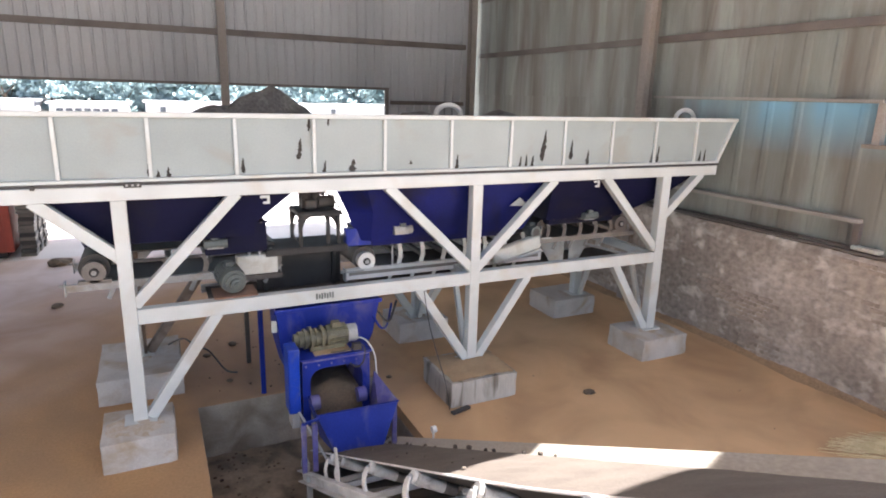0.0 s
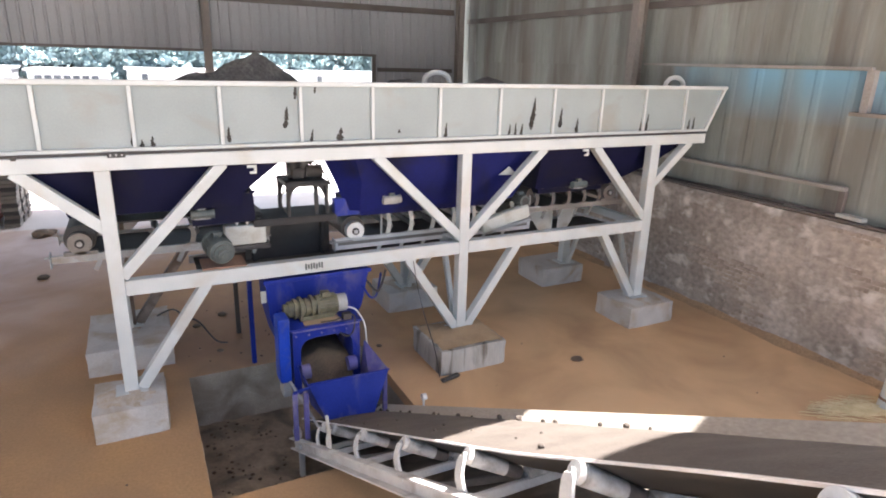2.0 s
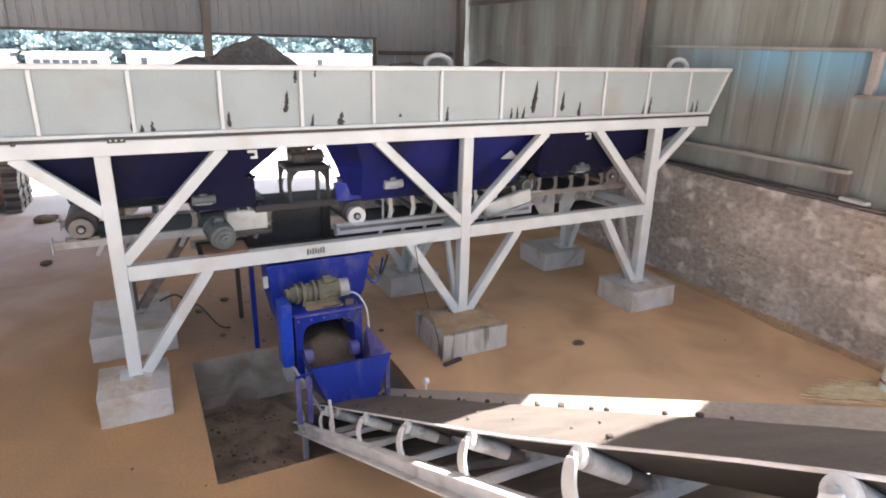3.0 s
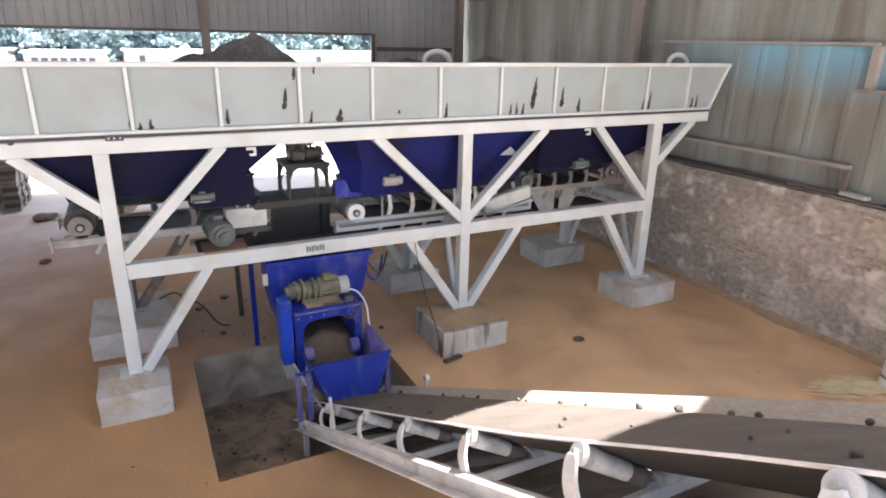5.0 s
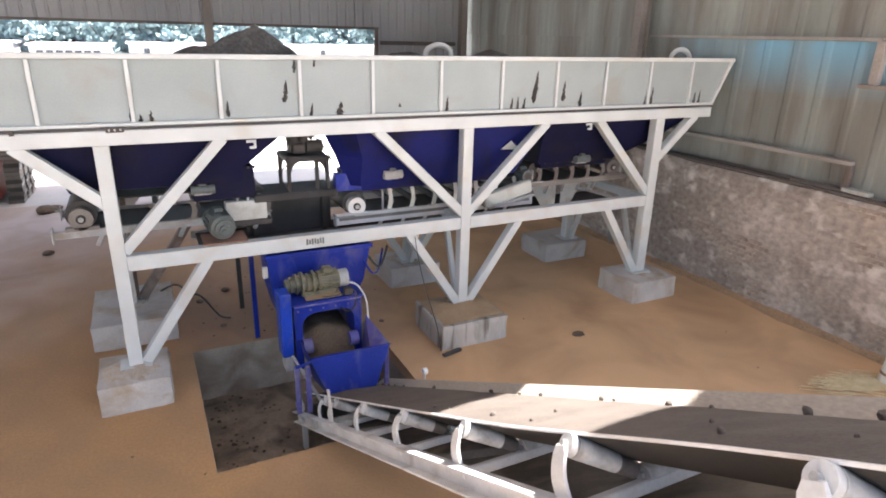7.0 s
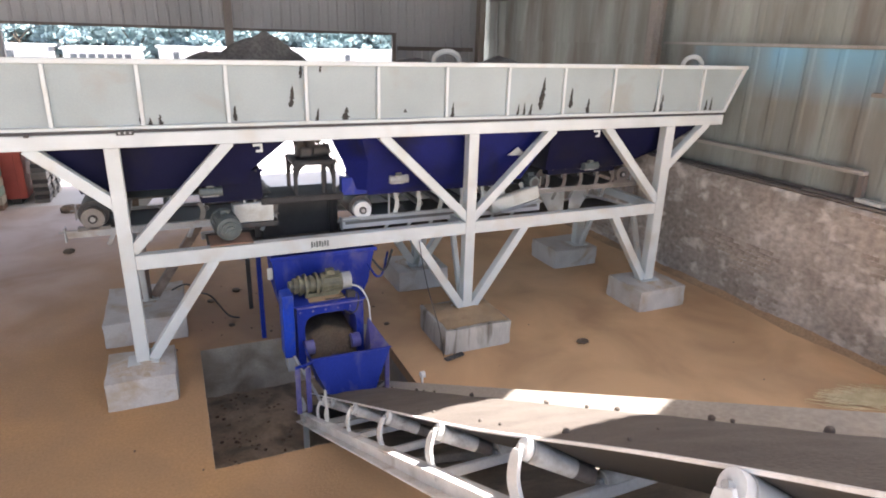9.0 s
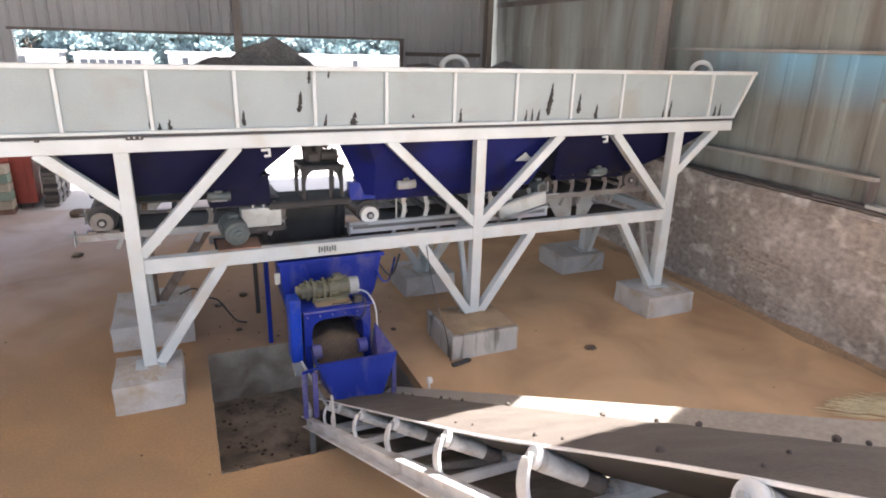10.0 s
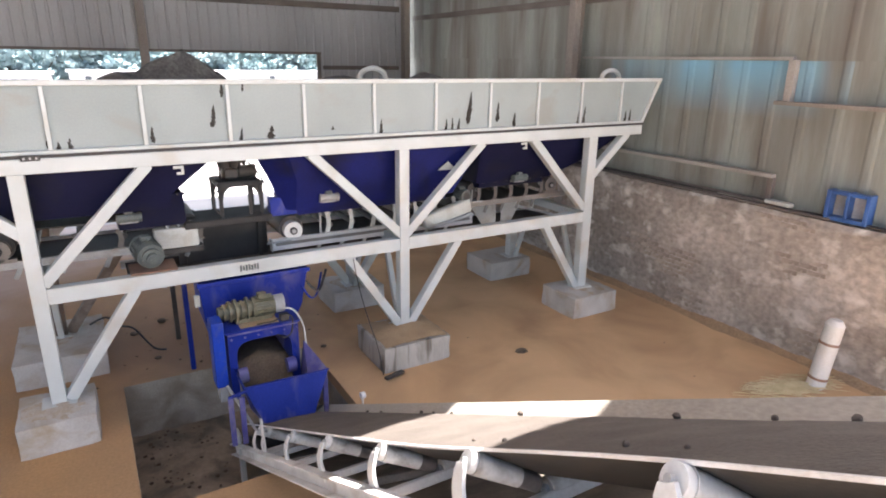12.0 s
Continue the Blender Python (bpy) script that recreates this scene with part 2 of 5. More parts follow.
M_BLUEPL = mat("blue_plastic", (0.05, 0.13, 0.36), (0.04, 0.10, 0.28), 3.0, 0.4, bump=0)
M_MUDCAKE = mat("dry_mud", (0.19, 0.135, 0.09), (0.09, 0.065, 0.045), 8.0, 0.95, bump=0.6)
M_CREAM = mat("cream_board", (0.6, 0.52, 0.4), (0.5, 0.43, 0.33), 3.0, 0.8)
M_PALEGREEN = mat("pale_green_board", (0.36, 0.45, 0.36), (0.3, 0.38, 0.3), 3.0, 0.7)


# ---- mesh tools ----
def part(name, bm, material, parent=None, label="", smooth=False):
    bmesh.ops.recalc_face_normals(bm, faces=bm.faces[:])
    me = bpy.data.meshes.new(name)
    bm.to_mesh(me)
    bm.free()
    me.materials.append(material)
    if smooth:
        me.polygons.foreach_set("use_smooth", [True] * len(me.polygons))
        me.set_sharp_from_angle(angle=radians(40))
    ob = new(name, me)
    if parent:
        adopt(ob, parent)
    if label:
        tagged(ob, label)
    return ob


def adopt(ob, parent):
    """ob keeps its place in the world and becomes a part of parent."""
    ob.parent = parent
    w = Matrix.Identity(4)
    o = parent
    while o:
        w = o.matrix_parent_inverse @ o.matrix_basis @ w if o.parent else o.matrix_basis @ w
        o = o.parent
    ob.matrix_parent_inverse = w.inverted()


def thing(name, at, label, category, group="", kind=""):
    e = new(name)
    e.empty_display_size = 0.2
    e.matrix_basis = Matrix.Translation(at)
    return tagged(e, label, category, group, kind)


def box(bm, x0, x1, y0, y1, z0, z1, bev=0.0):
    r = bmesh.ops.create_cube(bm, size=1.0, matrix=Matrix.LocRotScale(((x0 + x1) / 2, (y0 + y1) / 2, (z0 + z1) / 2), None, (abs(x1 - x0), abs(y1 - y0), abs(z1 - z0))))
    if bev:
        ed = list({e for v in r["verts"] for e in v.link_edges})
        bmesh.ops.bevel(bm, geom=ed, offset=bev, segments=2, affect="EDGES", profile=0.5)
    return bm


def bx(*a, bev=0.0):
    return box(bmesh.new(), *a, bev=bev)


def bar(bm, p, q, w, h, side=(0, 1, 0), bev=0.006):
    """A bar of section w (along side) by h from p to q."""
    p, q = Vector(p), Vector(q)
    d = (q - p).normalized()
    s = Vector(side)
    s = (s - d * s.dot(d)).normalized()
    u = d.cross(s)
    m = Matrix((s, u, d)).transposed().to_4x4()
    m.translation = (p + q) / 2
    r = bmesh.ops.create_cube(bm, size=1.0, matrix=m @ Matrix.Diagonal((w, h, (q - p).length, 1)))
    if bev:
        ed = list({e for v in r["verts"] for e in v.link_edges})
        bmesh.ops.bevel(bm, geom=ed, offset=bev, segments=1, affect="EDGES")
    return bm


def br(p, q, w, h, side=(0, 1, 0), bev=0.006):
    return bar(bmesh.new(), p, q, w, h, side, bev)


def rod(bm, p, q, r, seg=16, r2=None):
    p, q = Vector(p), Vector(q)
    d = q - p
    m = Matrix.Translation((p + q) / 2) @ d.to_track_quat("Z", "Y").to_matrix().to_4x4()
    bmesh.ops.create_cone(bm, cap_ends=True, segments=seg, radius1=r, radius2=r if r2 is None else r2, depth=d.length, matrix=m)
    return bm


def rd(p, q, r, seg=16, r2=None):
    return rod(bmesh.new(), p, q, r, seg, r2)


def sweep(bm, profile, frames, close=True):
    """Profile points (a, b) carried along frames (origin, axis a, axis b)."""
    rings = [[bm.verts.new(o + a * pa + b * pb) for pa, pb in profile] for o, a, b in frames]
    n = len(profile)
    for r0, r1 in zip(rings, rings[1:]):
        for i in range(n if close else n - 1):
            bm.faces.new((r0[i], r0[(i + 1) % n], r1[(i + 1) % n], r1[i]))
    if close:
        bm.faces.new(rings[0])
        bm.faces.new(rings[-1][::-1])
    return bm


def channel(bm, p, q, web, flange, t, up=(0, 0, 1), out=(-1, 0, 0)):
    """A C-section: its web stands along up, its flanges reach against out."""
    up, out = Vector(up).normalized(), Vector(out).normalized()
    prof = [(0, web / 2), (-flange, web / 2), (-flange, web / 2 - t), (-t, web / 2 - t), (-t, -web / 2 + t), (-flange, -web / 2 + t), (-flange, -web / 2), (0, -web / 2)]
    return sweep(bm, prof, [(Vector(p), out, up), (Vector(q), out, up)])


def plate(bm, pts, thick, normal):
    """A flat plate from its outline, thick along normal."""
    nv = Vector(normal).normalized() * thick
    a = [bm.verts.new(p) for p in pts]
    b = [bm.verts.new(Vector(p) + nv) for p in pts]
    bm.faces.new(a)
    bm.faces.new(b[::-1])
    for i in range(len(pts)):
        j = (i + 1) % len(pts)
        bm.faces.new((a[i], b[i], b[j], a[j]))
    return bm


def shell(bm, rings, t=0.006):
    """An open funnel through rectangular rings (x0, x1, y0, y1, z), with a wall of thickness t."""
    def ring(r, k):
        x0, x1, y0, y1, z = r
        return [bm.verts.new(c) for c in ((x0 + k, y0 + k, z), (x1 - k, y0 + k, z), (x1 - k, y1 - k, z), (x0 + k, y1 - k, z))]
    outer, inner = [ring(r, 0) for r in rings], [ring(r, t) for r in rings]
    for rr in (outer, inner):
        for a, b in zip(rr, rr[1:]):
            for i in range(4):
                j = (i + 1) % 4
                bm.faces.new((a[i], a[j], b[j], b[i]))
    for a, b in ((outer[0], inner[0]), (outer[-1], inner[-1])):
        for i in range(4):
            j = (i + 1) % 4
            bm.faces.new((a[i], a[j], b[j], b[i]))
    return bm


def heap(name, cx, cy, z0, rx, ry, h, material, label, peak=(0, 0), seed=0, category="heap", n=44, power=1.2):
    """A rough conical heap of loose aggregate with a closed underside."""
    bm = bmesh.new()
    rings = []
    for i in range(n // 2 + 1):
        f = i / (n // 2)
        ring = []
        for k in range(n):
            a = 2 * math.pi * k / n
            wob = 1 + 0.16 * noise.noise((math.cos(a) * 1.3 + seed, math.sin(a) * 1.3, seed * 0.7))
            x = cx + peak[0] * (1 - f) + math.cos(a) * rx * f * wob
            y = cy + peak[1] * (1 - f) + math.sin(a) * ry * f * wob
            z = z0 + h * (1 - f ** power) * (1 - 0.1 * math.exp(-(f * 6) ** 2))
            z += (0.05 * h + 0.02) * noise.noise((x * 3.1, y * 3.1, seed)) * (1 - f) ** 0.5 + 0.018 * noise.noise((x * 14, y * 14, seed + 3)) * (f < 1)
            ring.append(bm.verts.new((x, y, z)))
        rings.append(ring)
    for a, b in zip(rings, rings[1:]):
        for k in range(n):
            j = (k + 1) % n
            bm.faces.new((a[k], a[j], b[j], b[k]))
    bm.faces.new(rings[-1])
    bmesh.ops.remove_doubles(bm, verts=rings[0], dist=1e-5)
    ob = part(name, bm, material, smooth=True)
    return tagged(ob, label, category, kind="stuff")


# ---- floor, pit and yard ----
WX, WY, EAVE = 4.6, 9.0, 7.6                       # right wall, back wall, roof height
PX0, PX1, PY0, PY1, PZ = -3.48, -1.15, -1.74, 0.74, -0.72
WYE = -5.3                                           # front end of the right wall
FX0, FX1, FY0, FY1 = -13.0, WX + 0.45, -11.0, WY + 0.25


def sheet_with_hole(x0, x1, y0, y1, hx0, hx1, hy0, hy1, z, t):
    bm = bmesh.new()
    box(bm, x0, hx0, y0, y1, z - t, z)
    box(bm, hx1, x1, y0, y1, z - t, z)
    box(bm, hx0, hx1, y0, hy0, z - t, z)
    box(bm, hx0, hx1, hy1, y1, z - t, z)
    return bm


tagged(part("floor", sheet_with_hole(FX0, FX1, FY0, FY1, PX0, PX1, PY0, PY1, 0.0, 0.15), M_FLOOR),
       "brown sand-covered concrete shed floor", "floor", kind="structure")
tagged(part("ground", sheet_with_hole(-900, 900, -900, 900, FX0, FX1, FY0, FY1, -0.01, 0.3), M_YARD),
       "pale sunlit concrete yard outside the shed", "ground", kind="structure")
pit = thing("pit", (PX0, PY0, PZ), "sunken conveyor pit with wet dirty bottom", "pit", kind="structure")
bmp = bmesh.new()
bmesh.ops.create_grid(bmp, x_segments=36, y_segments=36, size=0.5)
for v in bmp.verts:
    v.co = Vector((PX0 + (v.co.x + 0.5) * (PX1 - PX0), PY0 + (v.co.y + 0.5) * (PY1 - PY0), PZ))
    v.co.z += 0.04 * noise.noise(v.co * 2.2) + 0.02 * noise.noise(v.co * 9)
part("pit_bottom", bmp, M_PIT, pit, "wet dark earth", smooth=True)
for nm, a in (("pit_wall", (PX0 - 0.15, PX0, PY0, PY1)), ("pit_wall", (PX1, PX1 + 0.15, PY0, PY1)), ("pit_wall", (PX0 - 0.15, PX1 + 0.15, PY1, PY1 + 0.15)), ("pit_wall", (PX0 - 0.15, PX1 + 0.15, PY0 - 0.15, PY0))):
    part(nm, bx(*a, PZ - 0.2, -0.152), M_PITWALL, pit)
for a in ((PX0, PX0 + 0.003, PY0, PY1), (PX0, PX1, PY1 - 0.003, PY1)):
    part("pit_lining", bx(*a, PZ - 0.1, -0.004), M_PITWALL, pit)


# ---- shed walls and roof ----
def corrugated(x0, x1, z0, z1, pitch, depth, t=0.0):
    """A ribbed sheet in the x-z plane, ribs standing towards -y."""
    bm = bmesh.new()
    pts = []
    k = max(1, int(round((x1 - x0) / pitch)))
    p = (x1 - x0) / k
    for i in range(k):
        b = x0 + i * p
        pts += [(b, 0), (b + p * 0.70, 0), (b + p * 0.78, -depth), (b + p * 0.92, -depth)]
    pts.append((x1, 0))
    lo = [[bm.verts.new((x, y + o, z0)) for x, y in pts] for o in (0, 0.004)]
    hi = [[bm.verts.new((x, y + o, z1)) for x, y in pts] for o in (0, 0.004)]
    for i in range(len(pts) - 1):
        for s in (0, 1):
            bm.faces.new((lo[s][i], lo[s][i + 1], hi[s][i + 1], hi[s][i]))
        bm.faces.new((lo[0][i], lo[0][i + 1], lo[1][i + 1], lo[1][i]))
        bm.faces.new((hi[0][i], hi[0][i + 1], hi[1][i + 1], hi[1][i]))
    return bm


OPEN_X0, OPEN_X1, OPEN_Z = -6.5, 2.02, 4.0           # the great opening in the back wall
wall_back = thing("wall_back", (-2, WY, 0), "grey corrugated steel back wall above a wide opening", "wall", kind="structure")
SW = 0.92


def put_sheet(bm, m, material, parent, label=""):
    for v in bm.verts:
        v.co = m @ v.co
    return part("wall_sheet", bm, material, parent, label)


breaks = [OPEN_X1]
while breaks[0] - SW > FX0:
    breaks.insert(0, breaks[0] - SW if abs(breaks[0] - SW - OPEN_X0) > 0.3 else OPEN_X0)
breaks.insert(0, FX0)
while breaks[-1] < WX - 0.05:
    breaks.append(min(breaks[-1] + SW, WX))
for x, x1 in zip(breaks, breaks[1:]):
    inside = x1 > OPEN_X0 + 0.05 and x < OPEN_X1 - 0.05
    put_sheet(corrugated(x, x1, OPEN_Z if inside else (0.0 if x > 0 else 3.3), EAVE + 0.02, 0.23, 0.035), pose(0, WY + random.uniform(0, 0.008), 0), M_SHEET, wall_back)
for z in (5.17, 6.5):
    part("girt", channel(bmesh.new(), (FX0, WY - 0.05, z), (WX - 0.2, WY - 0.05, z), 0.14, 0.06, 0.006, (0, 0, 1), (0, -1, 0)), M_STEELDARK, wall_back)
part("girt", bx(OPEN_X0 - 0.1, OPEN_X1 + 0.1, WY - 0.09, WY - 0.04, OPEN_Z - 0.03, OPEN_Z + 0.03), M_STEELDARK, wall_back)
part("girt", bx(OPEN_X1 + 0.14, WX - 0.25, WY - 0.1, WY - 0.04, 3.60, 3.70), M_STEELDARK, wall_back)
part("door_jamb", bx(OPEN_X1 - 0.02, OPEN_X1 + 0.08, WY - 0.1, WY - 0.04, 0, OPEN_Z - 0.03), M_STEELDARK, wall_back)


def column(x, y, along="x", label="dusty brown steel wall column"):
    c = thing("column", (x, y, 0), label, "column", "wall columns", "structure")
    w, f, t = 0.22, 0.17, 0.012
    if along == "x":
        part("flange", bx(x - f / 2, x + f / 2, y - w / 2, y - w / 2 + t, 0, EAVE), M_COLUMN, c)
        part("flange", bx(x - f / 2, x + f / 2, y + w / 2 - t, y + w / 2, 0, EAVE), M_COLUMN, c)
        part("web", bx(x - 0.005, x + 0.005, y - w / 2 + t, y + w / 2 - t, 0, EAVE), M_COLUMN, c)
    else:
        part("flange", bx(x - w / 2, x - w / 2 + t, y - f / 2, y + f / 2, 0, EAVE), M_COLUMN, c)
        part("flange", bx(x + w / 2 - t, x + w / 2, y - f / 2, y + f / 2, 0, EAVE), M_COLUMN, c)
        part("web", bx(x - w / 2 + t, x + w / 2 - t, y - 0.005, y + 0.005, 0, EAVE), M_COLUMN, c)
    return c


column(-2.04, WY - 0.22)
column(-8.4, WY - 0.22)
column(WX - 0.12, WY - 0.25)
MZ = 1.95                                            # top of the masonry
wall_right = thing("wall_right", (WX, 0, 0), "weathered masonry base wall with steel sheets above", "wall", kind="structure")
bmw = bmesh.new()
ny, nz = 190, 30
gv = [[None] * (nz + 1) for _ in range(ny + 1)]
for i in range(ny + 1):
    for k in range(nz + 1):
        yy, zz = WYE + (FY1 - WYE) * i / ny, MZ * k / nz
        d = 0.014 * noise.noise((yy * 1.3, zz * 1.7, 2)) + 0.010 * noise.noise((yy * 4.2, zz * 5.5, 7)) + 0.006 * noise.noise((yy * 12, zz * 14, 1))
        gv[i][k] = bmw.verts.new((WX + d + (0.03 if k == nz else 0), yy, zz + (0.02 * noise.noise((yy * 1.5, 0, 4)) if k == nz else 0)))
for i in range(ny):
    for k in range(nz):
        bmw.faces.new((gv[i][k], gv[i + 1][k], gv[i + 1][k + 1], gv[i][k + 1]))
tops = [bmw.verts.new((WX + 0.42, gv[i][nz].co.y, MZ)) for i in range(ny + 1)]
for i in range(ny):
    bmw.faces.new((gv[i][nz], gv[i + 1][nz], tops[i + 1], tops[i]))
masonry = part("masonry", bmw, M_MASON, wall_right, "mottled purple-brown plastered brick masonry", smooth=True)
part("masonry_core", bx(WX + 0.12, WX + 0.42, WYE, FY1, 0, MZ - 0.06), M_MASON, wall_right)
SHX = WX + 0.24                                      # plane of the right-hand sheeting
to_right = Matrix.Translation((SHX, 0, 0)) @ Matrix.Rotation(radians(-90), 4, "Z")
y = -FY1
while y < -WYE - 0.05:
    y1 = min(y + SW, -WYE)
    blue = -2.0 < -y < 1.95
    put_sheet(corrugated(y, y1, MZ - 0.05, 4.06, 0.46, 0.009), to_right, M_SHEET_B if blue else M_SHEET_R, wall_right, "weathered sheet with bluish light painted along its top" if blue else "")
    put_sheet(corrugated(y, y1, 3.92, EAVE + 0.02, 0.46, 0.009), Matrix.Translation((-0.03, 0, 0)) @ to_right, M_SHEET_R, wall_right)
    y = y1
for z in (4.95, 6.4):
    part("girt", channel(bmesh.new(), (SHX - 0.09, WYE, z), (SHX - 0.09, FY1 - 0.4, z), 0.12, 0.06, 0.006, (0, 0, 1), (-1, 0, 0)), M_STEELDARK, wall_right)
part("girt", bx(SHX - 0.13, SHX - 0.05, -2.0, 1.98, 3.93, 3.97), M_RAIL, wall_right, "pale dusty sheet-edge rail")
part("girt", bx(SHX - 0.13, SHX - 0.03, -2.05, -1.95, 3.40, 3.93), M_RAIL, wall_right)
part("girt", bx(SHX - 0.16, SHX - 0.03, WYE, -1.85, 3.35, 3.40), M_COLUMN, wall_right)
part("girt", bx(SHX - 0.16, SHX - 0.05, -2.0, 4.5, 2.36, 2.41), M_RAIL, wall_right, "pale dusty angle rail")
part("girt", bx(SHX - 0.14, SHX - 0.06, -2.02, -1.94, MZ, 2.36), M_STEELDARK, wall_right)
column(SHX - 0.2, 2.15, "y")

# unseen roof, its edges placed for daylight and its gap for one sunbeam
roof = thing("roof", (0, 0, EAVE), "unseen steel sheet shed roof with a gap added for the sunbeam", "roof", kind="structure")


def up_to_roof(x, y, z):
    """Where the sun's ray to a place crosses the roof."""
    k = (EAVE + 0.05 - z) / SUN_DIR.z
    return (x + SUN_DIR.x * k, y + SUN_DIR.y * k)


# the gap is added to let one sunbeam fall across the conveyor
GAP = [up_to_roof(-0.95, -4.90, 2.19), up_to_roof(-0.95, -3.42, 1.40), up_to_roof(-2.85, -4.08, 1.75), up_to_roof(-2.85, -5.36, 2.44)]
RY0, RY1 = -6.95, 11.2                               # roof's front and rear edges
bmr = bmesh.new()
outer = [(FX1, RY0), (FX1, RY1), (FX0, RY1), (FX0, RY0)]
for zz in (EAVE, EAVE + 0.1):
    vo = [bmr.verts.new((*c, zz)) for c in outer]
    vi = [bmr.verts.new((*c, zz)) for c in GAP]
    for i in range(4):
        j = (i + 1) % 4
        bmr.faces.new((vo[i], vo[j], vi[j], vi[i]))
    if zz == EAVE:
        lo = (vo, vi)
for a, b in zip(lo, (vo, vi)):
    for i in range(4):
        j = (i + 1) % 4
        bmr.faces.new((a[i], a[j], b[j], b[i]))
part("roof_deck", bmr, M_SHEET, roof)
# unseen wall, its length set to hold back daylight from the left
tagged(part("wall_left", bx(FX0 - 0.2, FX0, -10.0, FY1, 0, EAVE), M_SHEET), "grey sheeted side wall added out of view to block light", "wall", kind="structure")

# ---- concrete footings ----
ROWS_Y = (0.0, 2.02)
POST_X = (-4.085, 0.0, 3.24)


def footing(x0, x1, y0, y1, h, label, conc=None, sandy=1.0):
    f = thing("footing", ((x0 + x1) / 2, (y0 + y1) / 2, 0), label, "footing", "concrete footings")
    bm = bx(x0, x1, y0, y1, 0, h)
    bmesh.ops.subdivide_edges(bm, edges=bm.edges[:], cuts=7, use_grid_fill=True)
    for v in bm.verts:
        c = v.co
        edge = sum((abs(c.x - x0) < 1e-4 or abs(c.x - x1) < 1e-4, abs(c.y - y0) < 1e-4 or abs(c.y - y1) < 1e-4, abs(c.z - h) < 1e-4))
        n3 = noise.noise_vector(c * 3.5)
        c += n3 * (0.012 if c.z > 0.01 else 0.004)
        if edge >= 2:
            mid = Vector(((x0 + x1) / 2, (y0 + y1) / 2, h / 2))
            c += (mid - c).normalized() * 0.014 * (1 + noise.noise(c * 7))
    part("block", bm, conc or M_CONC, f, smooth=True)
    bmd = bmesh.new()
    n = 20
    for i in range(n + 1):
        for k in range(n + 1):
            u, v = i / n, k / n
            r = 1 - min(1, math.hypot(u - 0.5, v - 0.45) * 1.5)
            xx, yy = x0 + 0.04 + u * (x1 - x0 - 0.08), y0 + 0.04 + v * (y1 - y0 - 0.08)
            bmd.verts.new((xx, yy, h - 0.020 + max(0.0, sandy - 1) * 0.035 + min(sandy, 1.2) * (0.05 * r + 0.022 * noise.noise((xx * 4, yy * 4, 3)) + 0.012 * noise.noise((xx * 13, yy * 13, 5)))))
    bmd.verts.ensure_lookup_table()
    for i in range(n):
        for k in range(n):
            a = i * (n + 1) + k
            bmd.faces.new([bmd.verts[j] for j in (a, a + n + 1, a + n + 2, a + 1)])
    part("sand_crust", bmd, M_DUST if sandy > 1 else M_DUSTPALE, f, "sand heaped round the post foot", smooth=True)
    return f


FH = 0.335
footing(-4.47, -3.75, -0.37, 0.37, FH, "pale grey cast concrete footing with sandy top")
footing(-0.56, 0.42, -0.52, 0.38, FH, "streaked grey concrete footing with sandy top", M_CONC_S, 1.7)
footing(2.76, 3.67, -0.38, 0.42, FH, "pale grey concrete footing under the end post", None, 0.6)
footing(-4.6, -3.6, 1.2, 2.5, FH, "shaded concrete footing under the rear post", None, 0.5)
footing(-0.42, 0.46, 1.65, 2.45, FH, "shaded concrete footing under the rear middle post")
footing(2.6, 3.52, 1.68, 2.5, FH, "grey concrete footing under the rear end post", None, 0.5)

# ---- the batcher's frame and hopper wall ----
BX0, BX1 = -5.33, 4.26                               # top beam
ZB0, ZB1, ZM0, ZM1 = 2.778, 2.922, 1.45, 1.615
frame_thing = thing("batcher_frame", (0, 1, FH), "white painted steel frame of an aggregate batcher", "machine frame")
